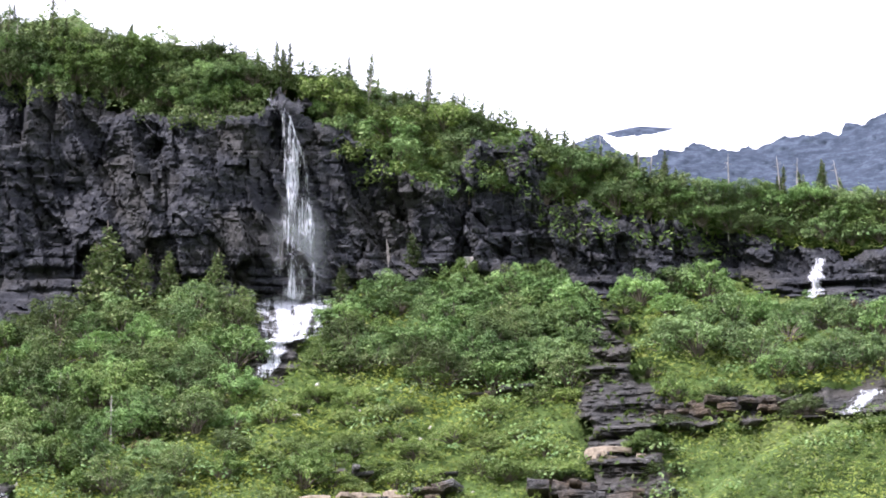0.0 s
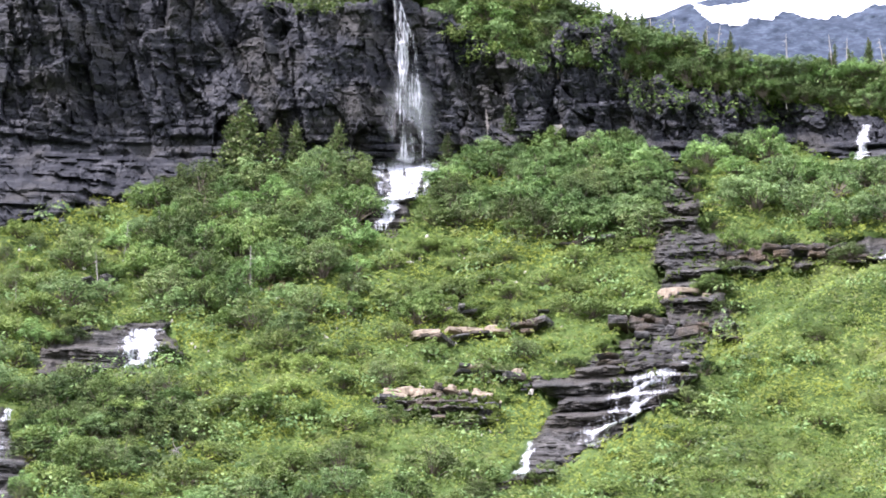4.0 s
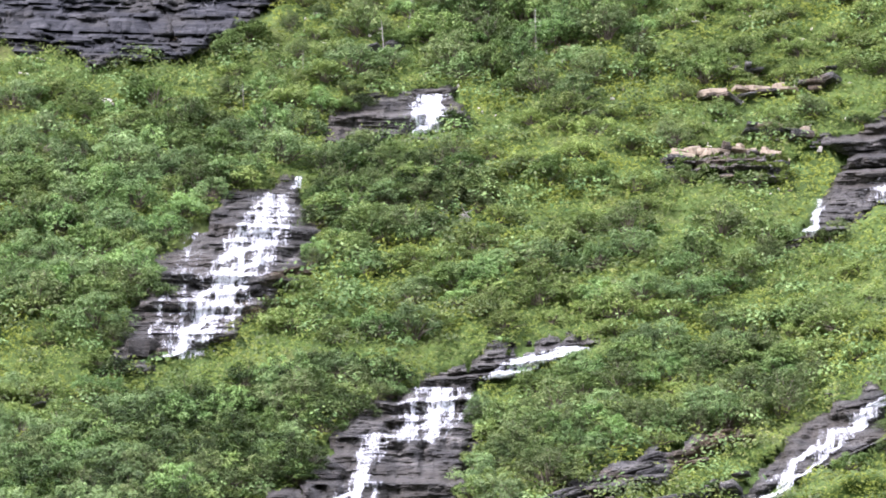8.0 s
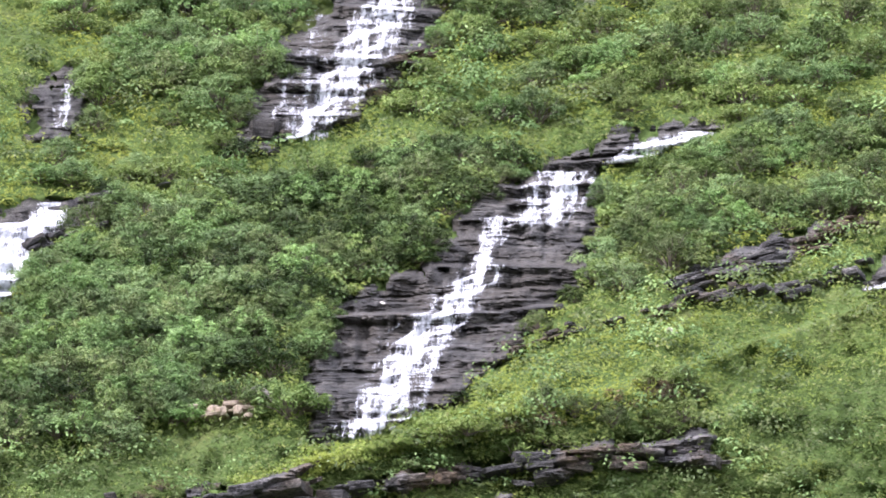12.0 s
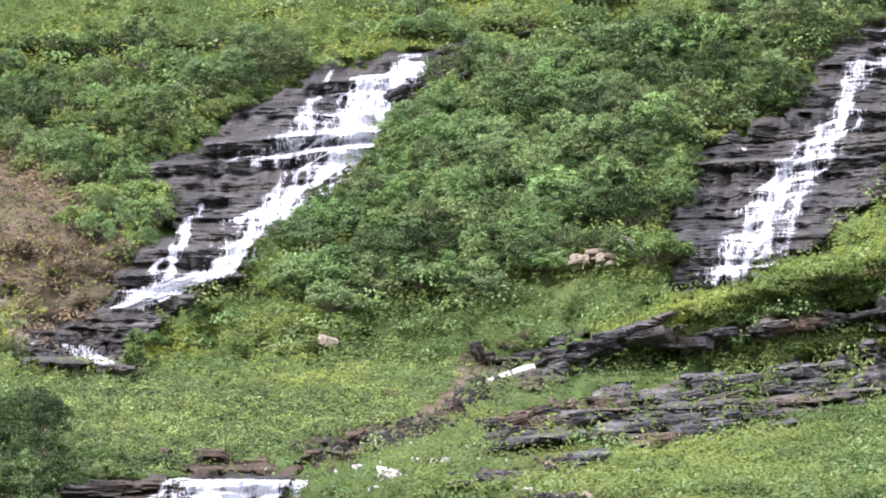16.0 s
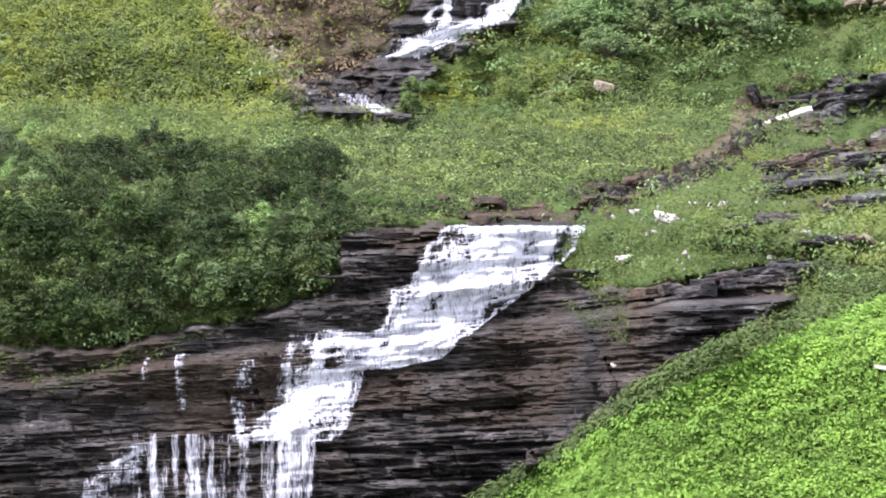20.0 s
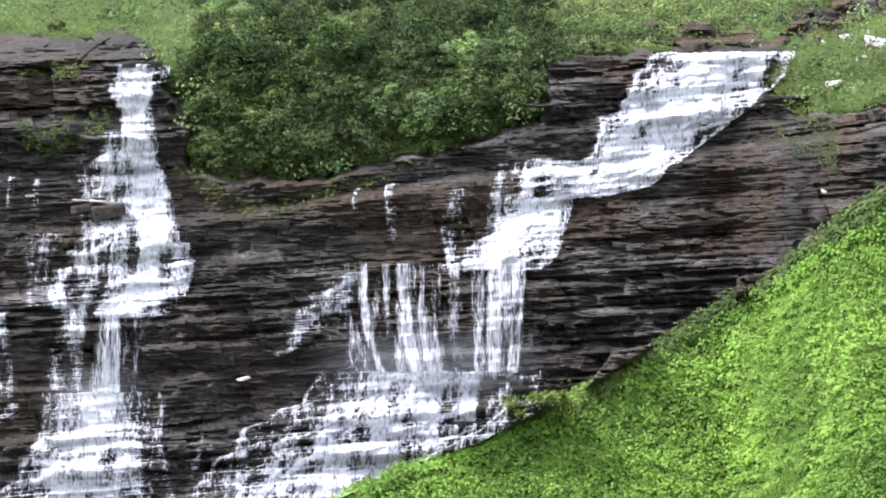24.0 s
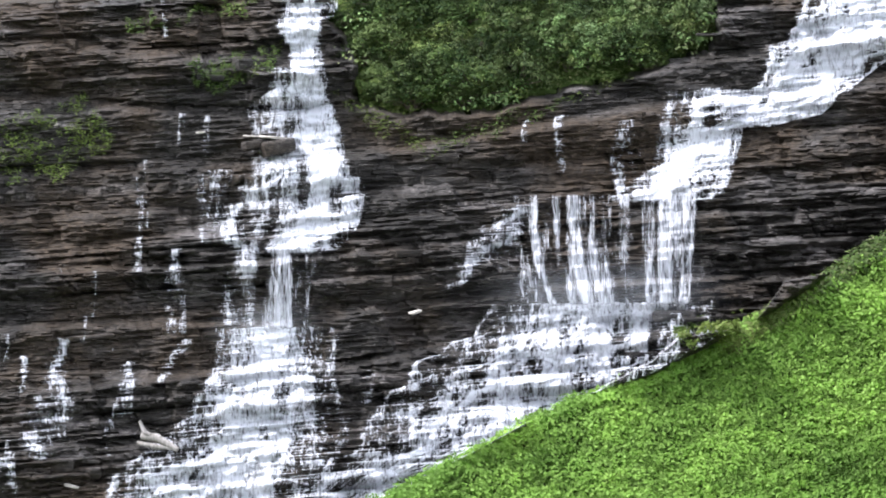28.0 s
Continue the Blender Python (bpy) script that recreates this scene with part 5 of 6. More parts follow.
# ---- turf and herbs ----
def cover(name, label, mat, region, count, size, lift, seed, keep_off=True, up=0.7, long=1.6):
    r = np.random.default_rng(seed)
    a, e = strew(region, count, r)
    ok = e < np.interp(a, *np.array(SKYLINE).T) - 0.05
    ok &= ~in_water(a, e)
    if keep_off:
        for i, (nm_, (poly, *_)) in enumerate(ROCKS.items()):
            rock = inside(poly, a, e, 0.2, i)
            if nm_.startswith("out_") and rock.any():
                rock[rock] = ~turfed(a[rock], e[rock], sum(map(ord, nm_)) % 97)
            ok &= ~rock
        ok &= e > crest_of(0, a) - 0.1
        ok &= ~(bare_ground(a, e) > 0.5) | (r.random(count) < 0.25)
    a, e = a[ok], e[ok]
    d = reach(a, e)
    tuft = fbm(a * 9, e * 14, 3, seed)
    p = spot(a, e, d - 0.09)
    p[:, 2] += lift * r.random(len(a)) * smooth(tuft, 0.3, 0.7) * 1.6
    lean = np.stack([-np.sin(np.radians(a)) * 0.75, -np.cos(np.radians(a)) * 0.75, np.full(len(a), 0.65)], -1)
    me = mesh_of(name, *leaf_quads(p, size * r.uniform(0.6, 1.4, len(a)) * np.minimum(d / 125, 1.3), r, 0.2, long, lean * up), mat)
    return tagged(new(name, me), label, "vegetation", kind="stuff")


MEADOW = [(-15.27, 5.93), (-12.15, 5.79), (-10.52, 4.10), (-5.26, 4.02), (-5.17, 5.07), (-3.83, 4.50), (-2.60, 4.21), (-3.55, 3.26), (-5.74, 2.88), (-7.64, 2.30), (-9.55, 2.29), (-9.94, 3.24), (-13.36, 3.69), (-15.25, 3.58)]
THICK_FIR = [(-15.25, 3.29), (-13.36, 3.50), (-9.94, 3.15), (-9.93, 2.01), (-11.17, 1.52), (-12.40, 0.66), (-13.81, 0.18), (-15.22, 0.08)]

UPPER_MEADOW = [(-16, 3.7), (-12.3, 3.9), (-10.6, 4.2), (-11.4, 5.6), (-12.2, 7.6), (-12.4, 9.5), (-16, 9.5)]


def tussocks(name, label, mat, region, count, leaves, radius, leaf, seed, long=1.6, cut_by=True):
    """Low rounded plants, each a small dome of leaves, too many to count."""
    r = np.random.default_rng(seed)
    a, e = strew(region, count, r)
    ok = (e < np.interp(a, *np.array(SKYLINE).T) - 0.05)
    ok &= ~in_water(a, e)
    if cut_by:
        for i, (poly, *_) in enumerate(ROCKS.values()):
            ok &= ~inside(poly, a, e, 0.1, i)
        ok &= (e > crest_of(0, a)) & ~(bare_ground(a, e) > 0.5)
        ok &= (fbm(a * 0.9, e * 1.3, 4, seed) > 0.44) & ~inside(MEADOW, a, e, 0.3, 3) & ~inside(THICK_FIR, a, e) & ~inside(UPPER_MEADOW, a, e)
    a, e = a[ok], e[ok]
    c = spot(a, e, reach(a, e) - 0.05)
    rad = radius * r.uniform(0.45, 1.5, len(a)) ** 1.3
    k = np.repeat(np.arange(len(a)), leaves)
    off = r.normal(size=(len(k), 3))
    off[:, 2] = np.abs(off[:, 2]) + 0.15
    off[:, 1] -= 0.25
    off /= np.linalg.norm(off, axis=1)[:, None]
    rad = rad * np.minimum(reach(a, e) / 110, 1.2) if cut_by else rad
    p = c[k] + off * rad[k][:, None] * r.uniform(0.7, 1.1, len(k))[:, None] * np.array([1.15, 1.15, 0.85])
    me = mesh_of(name, *leaf_quads(p, leaf * r.uniform(0.6, 1.4, len(k)) * (np.minimum(reach(a, e) / 110, 1.2)[k] if cut_by else 1.0), r, 0.2, long, off), mat)
    return tagged(new(name, me), label, "vegetation", kind="stuff")


SLOPE = [(-24, -2), (-2, -2), (12, 2), (22, 10), (22, 20), (3, 20), (-8, 14), (-24, 9)]
HERBS = [(-22, -9.5), (-15.19, -6.38), (-12.10, -4.84), (-10.72, -4.42), (-9.19, -3.65), (-8.23, -3.14), (-6.70, -2.30), (-5.15, -1.35), (-3.82, -0.48), (-2.12, 0.30), (-0.99, 0.75), (-0.35, 1.00), (4, 1.0), (4, -9.5)]
SLOPE_UP = [(-24, 5.5), (-6, 5.2), (9, 6), (22, 12), (22, 20), (3, 20), (-8, 14), (-24, 9)]
SLOPE_LOW = [(-24, -2), (-2, -2), (12, 2), (22, 10), (22, 12), (9, 6), (-6, 5.2), (-24, 5.5)]
cover("slope_grass", "bright green grass and low plants covering the slope", SLOPE_LEAF, SLOPE_UP, 350000, 0.08, 0.35, 5, True, 0.42, 2.2)
cover("meadow_grass", "grass and low plants covering the meadow", GRASS_LEAF, SLOPE_LOW, 230000, 0.075, 0.25, 25, True, 0.45, 2.3)
cover("short_grass", "short yellow-green grass on the upper meadow", SLOPE_LEAF, [(-22, 3.2), (-12, 3.5), (-8.4, 3.9), (-4.6, 3.7), (-3.8, 4.4), (-5.2, 5.1), (-9, 4.4), (-12, 6.4), (-12, 9), (-22, 9)], 90000, 0.075, 0.2, 15, True, 0.5, 2.6)
tussocks("low_shrubs", "low mounded green plants dotted over the slope", SHRUB_LEAF, SLOPE, 2600, 60, 0.62, 0.09, 41)
tussocks("low_scrub", "low olive scrub dotted over the slope", OLIVE_LEAF, SLOPE, 2600, 60, 0.62, 0.085, 42)
tussocks("flowering_turf", "yellow-green clumps of herbs in the turf", SLOPE_LEAF, SLOPE, 9000, 22, 0.30, 0.065, 43)
cover("broad_leaf_herbs", "lush broad-leaved herbs on the near slope", HERB_LEAF, HERBS, 210000, 0.085, 0.14, 6, False, 1.5)
tussocks("herb_clumps", "clumps of broad-leaved herbs on the near slope", HERB_LEAF, HERBS, 5200, 30, 0.15, 0.048, 44, 1.4, False)
tussocks("rim_turf", "bright yellow-green turf along the rim above the ledges", SLOPE_LEAF, [(-0.6, 4.8), (1.21, 5.51), (2.74, 5.92), (4.33, 6.35), (4.33, 5.73), (1.79, 5.17), (-0.12, 4.68)], 800, 34, 0.2, 0.05, 52, 1.8, False)
tussocks("slope_tufts", "tufts of grass and herbs on the lower slope", GRASS_LEAF, [(-3.4, 1.9), (-1.6, 1.7), (-0.35, 1.4), (3, 1.7), (8, 3.2), (8, 3.9), (4, 3.6), (0.2, 2.75), (-2.6, 2.1), (-3.4, 2.8)], 1500, 40, 0.2, 0.05, 50, 2.2, False)
tussocks("rim_herbs", "broad-leaved herbs overhanging the rim of the near slope", HERB_LEAF, [(a_, e_ - 0.02) for a_, e_ in HERBS[1:12]] + [(a_, e_ - 0.2) for a_, e_ in HERBS[11:0:-1]], 1800, 28, 0.13, 0.045, 51, 1.4, False)
tussocks("fringe_grass", "darker grass along the rim of the near slope", GRASS_LEAF, [(-9.4, -3.9), (-8.2, -3.1), (-6.7, -2.15), (-5.5, -1.4), (-4.6, -0.66), (-3.65, -0.05), (-2.4, 0.55), (-0.35, 1.35), (-0.35, 1.0), (-2.12, 0.26), (-3.82, -0.52), (-5.15, -1.4), (-6.7, -2.4), (-8.2, -3.3), (-9.4, -4.1)], 1500, 34, 0.16, 0.045, 48, 2.2, False)


tussocks("meadow_herbs", "low olive herbs scattered through the meadow", OLIVE_LEAF, MEADOW, 900, 40, 0.22, 0.045, 45, 1.6, False)
tussocks("meadow_plants", "low green plants scattered through the meadow", BERRY_LEAF, MEADOW, 1100, 40, 0.2, 0.045, 46, 1.6, False)
KNOLL = [(-12.2, 3.61), (-8.42, 4.01), (-4.59, 3.73), (-3.82, 3.17), (-5.54, 2.58), (-9.34, 2.24), (-12.19, 3.14)]
tussocks("knoll_scrub", "dark low scrub and heath over the knoll", JUNIPER_LEAF, KNOLL, 700, 50, 0.2, 0.042, 49, 1.6, False)
tussocks("brown_scrub", "brown leafless scrub over the bare bank", DRY_LEAF, BARE[0][0], 190, 50, 0.36, 0.05, 47, 3.0, False)


def ledge_grass(label, poly, count, size, seed, mat=None, name="ledge_grass", lift=0.15):
    r = np.random.default_rng(seed)
    q = np.array(poly)
    a, e = r.uniform(q[:, 0].min(), q[:, 0].max(), count), r.uniform(q[:, 1].min(), q[:, 1].max(), count)
    ok = inside(poly, a, e, 0.2, seed) & (fbm(a * 5, e * 8, 3, seed) > 0.45)
    a, e = a[ok], e[ok]
    p = spot(a, e, depth_at(a, e) - 0.06)
    p[:, 2] += lift * r.random(len(a))
    me = mesh_of(name, *leaf_quads(p, size * r.uniform(0.6, 1.4, len(a)), r, 0.5, 2.2), mat or GRASS_LEAF)
    return tagged(new(name, me), label, "vegetation", kind="stuff")


ledge_grass("grass and moss on rock ledges", [(-21.62, -0.04), (-20.19, 0.59), (-19.64, -0.27), (-20.60, -0.92), (-21.64, -0.99)], 6240, 0.03, 61)
ledge_grass("grass and moss on rock ledges", [(-18.48, 0.85), (-17.53, 1.16), (-16.81, 1.34), (-17.06, 0.82), (-17.92, 0.41), (-18.30, 0.51)], 4320, 0.03, 62)
ledge_grass("grass and moss on rock ledges", [(-19.49, 1.70), (-18.36, 1.89), (-17.23, 2.07), (-17.42, 1.79), (-19.49, 1.51)], 3600, 0.03, 63)
ledge_grass("grass at the edge of the falls", [(-5.91, 1.70), (-4.61, 2.25), (-4.62, 0.08), (-5.73, 0.65)], 3600, 0.03, 64)
ledge_grass("grass under the shrubs on the rock rim", [(-16.02, 0.52), (-14.41, -0.37), (-13.55, -0.10), (-11.63, 0.34), (-11.15, 0.91), (-10.96, 0.62), (-12.11, 0.07), (-13.74, -0.47), (-14.42, -0.75), (-15.55, -0.16)], 10080, 0.03, 65)
ledge_grass("grass growing between the ledges", [(-2.08, 2.90), (0.10, 3.93), (3.91, 4.50), (5.81, 4.23), (5.81, 3.75), (3.06, 3.44), (0.21, 2.84)], 4000, 0.07, 67, None, "ledge_grass", 0.4)
ledge_grass("grass growing between the ledges", [(0.66, 4.46), (4.28, 5.26), (7.49, 5.75), (7.48, 5.27), (2.57, 4.82)], 3000, 0.07, 68, None, "ledge_grass", 0.4)
ledge_grass("grass growing between the ledges", [(8.96, 14.01), (11.02, 14.07), (11.06, 13.50), (9.10, 13.58)], 1600, 0.14, 69)
ledge_grass("grass growing in the rock chute", [(13.74, 17.75), (14.44, 17.83), (15.30, 16.47), (17.57, 16.60), (17.45, 16.03), (15.28, 15.81), (15.25, 14.86), (14.35, 14.01), (12.88, 14.03), (13.79, 15.75)], 2600, 0.15, 70)
ledge_grass("herbs creeping over wet rock", [(-10.36, -3.68), (-9.12, -3.41), (-9.32, -3.88), (-10.18, -3.97)], 1500, 0.06, 66)
cover("cliff_top_scrub", "tangled olive scrub along the cliff top", OLIVE_LEAF,
      [(-8, 20.3), (3, 20.9), (5.91, 21.04), (6.99, 20.65), (8.06, 20.50), (8.90, 20.80), (9.21, 21.18), (9.75, 20.60), (10.47, 20.27), (11.00, 19.76), (11.62, 19.47), (12.43, 20.17), (13.05, 20.25), (13.66, 19.48), (15.42, 19.11),
       (17.60, 18.62), (21, 19), (21, 21), (12, 21.5), (4, 23), (-8, 23)], 150000, 0.115, 0.7, 8, False, 0.5)
ledge_grass("low scrub clinging to the broken cliff", [(9.75, 20.68), (10.55, 20.43), (11.71, 19.84), (12.79, 20.42), (14.37, 19.30), (16.29, 18.83), (17.16, 18.55), (15.84, 18.34), (14.35, 18.72), (13.64, 18.65), (12.77, 19.58), (11.53, 19.26), (10.29, 19.60)], 15000, 0.11, 71, ELDER_LEAF, "cliff_face_scrub", 0.6)
ledge_grass("scrub hanging over the cliff edge", [(3.5, 20.6), (5.91, 21.12), (6.98, 20.90), (8.05, 20.75), (8.94, 21.01), (8.95, 20.64), (8.06, 20.33), (6.99, 20.53), (5.92, 20.67), (4.77, 20.76)], 16000, 0.11, 72, OLIVE_LEAF, "cliff_edge_scrub", 0.6)


# ---- far mountain ----
def far_material():
    m, n, l, b = material("hazed_far_rock_and_snow")
    geo = n.new("ShaderNodeNewGeometry")
    mp = n.new("ShaderNodeMapping")
    mp.inputs["Scale"].default_value = (1, 1, 2.5)
    mp.inputs["Rotation"].default_value = (0, 0.35, 0)
    l.new(geo.outputs["Position"], mp.inputs[0])
    f = noise_node(n, l, 0.16, 7, mp.outputs[0], 0.75)
    # the blue of distance haze is put into the rock colour
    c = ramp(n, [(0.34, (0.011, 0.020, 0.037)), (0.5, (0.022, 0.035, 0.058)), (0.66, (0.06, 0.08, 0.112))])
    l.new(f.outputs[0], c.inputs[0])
    att = n.new("ShaderNodeAttribute")
    att.attribute_name = "snow"
    st = n.new("ShaderNodeMath")
    st.operation = "GREATER_THAN"
    st.inputs[1].default_value = 0.5
    l.new(att.outputs["Fac"], st.inputs[0])
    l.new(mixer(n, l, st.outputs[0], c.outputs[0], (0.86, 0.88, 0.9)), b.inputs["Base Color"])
    b.inputs["Roughness"].default_value = 0.9
    return m


def mountain():
    """The snow-streaked mountain far behind the cliff."""
    ridge = [(4, 19.3), (13.95, 20.34), (14.58, 20.57), (15.28, 20.65), (15.99, 20.59), (17.10, 20.50), (18.21, 20.55), (19.03, 20.71), (19.72, 20.93), (24, 21.9)]
    snowline = [(4, 19.0), (14.58, 20.50), (14.96, 20.19), (15.98, 20.29), (16.99, 20.22), (18.20, 20.37), (19.02, 20.49), (19.71, 20.76), (24, 21.8)]
    rows, cols = 80, 420
    a = np.linspace(6, 24, cols)[None].repeat(rows, 0)
    v = 1 - np.linspace(1, 0, rows)[:, None] ** 2.2
    top = np.interp(a, *np.array(ridge).T)
    line = np.interp(a, *np.array(snowline).T)
    e = 14 + (top - 14) * v
    d = 1500 + 260 * v - 7 * (fbm(a * 5 + e * 3, e * 9, 4, 4) - 0.5)
    streak = 0.36 * (fbm(a * 3.4 + e * 3.0, e * 2.0 - a * 1.2, 4, 8) - 0.5)
    snow = smooth(e - line + streak, -0.02, 0.02)
    rib = inside([(14.58, 20.54), (15.18, 20.65), (16.14, 20.64), (15.48, 20.51), (14.87, 20.47)], a, e)
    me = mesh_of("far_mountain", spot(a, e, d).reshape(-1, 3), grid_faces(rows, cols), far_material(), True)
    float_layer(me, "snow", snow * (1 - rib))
    tagged(new("far_mountain", me), "distant mountain with haze painted blue into its rock, streaked with old snow", "mountain", kind="structure")


mountain()


# ---- ledges, slabs, boulders, dead wood ----
def slab_mesh(rng, mat, chunk=1.0):
    """A broken slab one metre long, 0.6 deep, 0.2 thick: uneven outline, chipped upper edge."""
    k = 8
    th = np.sort(np.linspace(0, 2 * np.pi, k, endpoint=False) + rng.normal(0, 0.16, k))
    r = 1 / np.maximum(np.abs(np.cos(th)), np.abs(np.sin(th))) * rng.uniform(0.82, 1.0, k)
    rings = []
    for z, sc in ((-0.1, 0.94), (-0.02, rng.uniform(0.98, 1.02)), (0.07, 1.0), (0.1, 0.93)):
        rings.append(np.stack([0.5 * r * np.cos(th) * sc, 0.3 * r * np.sin(th) * sc, np.full(k, z * chunk)], -1) + rng.normal(0, 0.012, (k, 3)))
    v = np.concatenate(rings + [np.array([[0, 0, -0.1 * chunk], [0, 0, 0.1 * chunk]])])
    f = []
    for i in range(3):
        for j in range(k):
            f += [(i * k + j, i * k + (j + 1) % k, (i + 1) * k + (j + 1) % k), (i * k + j, (i + 1) * k + (j + 1) % k, (i + 1) * k + j)]
    for j in range(k):
        f += [((j + 1) % k, j, 4 * k), (3 * k + j, 3 * k + (j + 1) % k, 4 * k + 1)]
    return mesh_of("slab", v, np.array(f), mat)


rng = np.random.default_rng(23)
SLABS = [slab_mesh(rng, LEDGE_ROCK, c) for c in (0.7, 1.0, 1.0, 1.4)]
WET_SLABS = [slab_mesh(rng, WET_ROCK, c) for c in (0.6, 0.9, 1.3)]
TAN_SLABS = [slab_mesh(rng, TAN_STONE, c) for c in (1.0, 1.8)]
PALE_SLABS = [slab_mesh(rng, PALE_STONE, c) for c in (0.5, 1.0, 2.2)]


def ledge(label, line, beds_, rng, size=1.0, meshes=SLABS, name="rock_ledge"):
    """Rows of broken slabs that crop out of the slope along a line."""
    q = np.array(line)
    root = tagged(new(name), label, "rock ledge", group="rock ledges in the slope")
    p0 = place(*q[0])
    root.location = p0
    for b in range(beds_):
        seg = np.concatenate([[0], np.cumsum(np.hypot(*np.diff(q, axis=0).T))])
        u = rng.uniform(-0.1, 0.15)
        while u < seg[-1]:
            ln = size * rng.uniform(0.25, 1.2) * (1.5 if rng.random() < 0.2 else 1.0)
            a, e = np.interp(u, seg, q[:, 0]), np.interp(u, seg, q[:, 1])
            d = reach(np.array([a]), np.array([e]))[0]
            step = np.degrees(ln / d)
            if rng.random() < 0.72 or (b == 0 and u < 0.2):
                e2 = e - b * np.degrees(0.2 * size / d) + rng.normal(0, 0.025)
                pos = place(a, e2, 0.42 + 0.3 * rng.random() - 0.08 * b)
                ob = new("slab", meshes[rng.integers(len(meshes))])
                ob.parent = root
                slope = (q[-1, 1] - q[0, 1]) / max(q[-1, 0] - q[0, 0], 0.1)
                ob.matrix_basis = (pose(*(pos - p0), rng.normal(-4, 6), -math.degrees(math.atan(slope)) * 0.8 + rng.normal(0, 5), rng.normal(0, 16) - a)
                                   @ Matrix.Diagonal((ln * 1.08, size * rng.uniform(1.4, 2.4), size * rng.uniform(0.45, 1.35), 1)))
            u += step * rng.uniform(0.85, 1.05)
    return root


for line, n_, sz in [
    ([(-1.49, 4.43), (-0.39, 4.68), (0.85, 4.94)], 3, 0.75), ([(-1.72, 4.00), (-1.34, 4.19), (-0.58, 4.44)], 2, 0.7),
    ([(0.66, 4.56), (2.09, 4.91), (2.95, 4.96)], 2, 0.8), ([(2.86, 4.91), (4.28, 5.18)], 2, 0.7), ([(4.33, 5.21), (5.90, 5.46), (7.49, 5.51)], 4, 0.85),
    ([(-1.90, 3.38), (-0.18, 3.69), (2.10, 4.05), (3.81, 4.35)], 3, 0.8), ([(0.21, 3.12), (2.11, 3.53), (4.01, 3.88), (5.81, 4.18)], 3, 0.85),
    ([(2.48, 3.82), (4.48, 4.03), (5.81, 3.99)], 3, 0.7), ([(-2.27, 2.90), (-0.84, 3.11), (0.21, 3.03)], 2, 0.6),
    ([(-4.40, 1.07), (-3.07, 1.36), (-1.74, 1.60)], 3, 0.6), ([(-2.98, 2.27), (-1.93, 2.41), (-0.35, 2.74)], 2, 0.6),
    ([(-2.41, 3.17), (-1.46, 3.45), (-0.35, 3.64)], 4, 0.7), ([(-2.13, 4.21), (-1.18, 4.49), (-0.35, 4.68)], 3, 0.7), ([(-1.74, 1.93), (-0.80, 2.03)], 2, 0.5),
    ([(6.86, 8.23), (8.39, 8.81), (10.11, 9.37)], 4, 0.8), ([(4.17, 7.17), (5.13, 7.46), (6.09, 7.66)], 2, 0.7), ([(6.28, 7.66), (7.05, 7.95), (8.39, 8.24)], 2, 0.7),
    ([(8.77, 8.14), (9.53, 8.38), (10.30, 8.61)], 3, 0.8), ([(-4.10, 8.81), (-3.15, 9.03), (-2.78, 9.42)], 3, 0.8), ([(-3.55, 9.39), (-2.50, 9.61), (-1.66, 9.83)], 2, 0.8),
    ([(9.01, 13.91), (9.99, 14.09), (11.02, 13.83)], 3, 1.0), ([(9.71, 14.98), (10.80, 15.08), (11.59, 15.11)], 2, 0.9), ([(10.49, 14.46), (11.37, 14.35)], 2, 0.9), ([(10.01, 15.39), (10.81, 15.46)], 1, 0.9),
    ([(11.69, 15.29), (12.29, 15.47)], 2, 1.0), ([(13.06, 15.12), (14.15, 15.18), (15.22, 15.04)], 3, 1.1), ([(12.85, 14.55), (14.03, 14.53)], 2, 1.2), ([(12.02, 16.48), (13.01, 16.64)], 1, 0.8),
    ([(1.81, 11.89), (2.68, 12.18)], 3, 0.9), ([(-1.83, 4.38), (-0.78, 4.53), (0.50, 4.92)], 2, 0.7),
    ([(14.90, 16.29), (16.28, 16.35), (17.56, 16.31)], 4, 0.8), ([(3.54, 15.78), (4.31, 15.89)], 1, 1.0),
]:
    ledge("dark grey layered rock ledge cropping out of the turf", line, n_, rng, sz)


ledge("tan broken rock under the dead roots", [(-1.36, 5.98), (-0.79, 6.07), (-0.32, 6.10)], 3, rng, 0.6, TAN_SLABS)
ledge("dark broken rock along the cut of a dry stream", [(-2.69, 4.50), (-2.21, 4.38), (-1.97, 4.14), (-2.59, 3.66), (-3.06, 3.37)], 2, rng, 0.5, WET_SLABS)
ledge("dark broken rock along the cut of a dry stream", [(-3.16, 3.28), (-3.82, 3.13), (-4.39, 2.83), (-5.16, 2.73), (-5.63, 2.82)], 2, rng, 0.45, WET_SLABS)
ledge("brown rock steps in the turf", [(-1.34, 2.58), (-1.06, 2.25), (-0.63, 1.92), (-0.49, 1.59)], 1, rng, 0.45, TAN_SLABS[:1])
ledge("tan broken rock in the turf", [(9.21, 14.03), (9.99, 14.09), (10.92, 13.93)], 2, rng, 0.9, TAN_SLABS)
ledge("rusty broken rock below the chute", [(13.97, 15.64), (14.36, 15.72), (14.75, 15.63)], 2, rng, 0.8, TAN_SLABS)
ledge("tan broken rock in the turf", [(9.71, 15.02), (10.80, 15.08), (11.39, 14.99)], 1, rng, 0.8, TAN_SLABS)
ledge("tan broken rock in the turf", [(10.59, 14.46), (11.37, 14.38)], 1, rng, 0.9, TAN_SLABS)


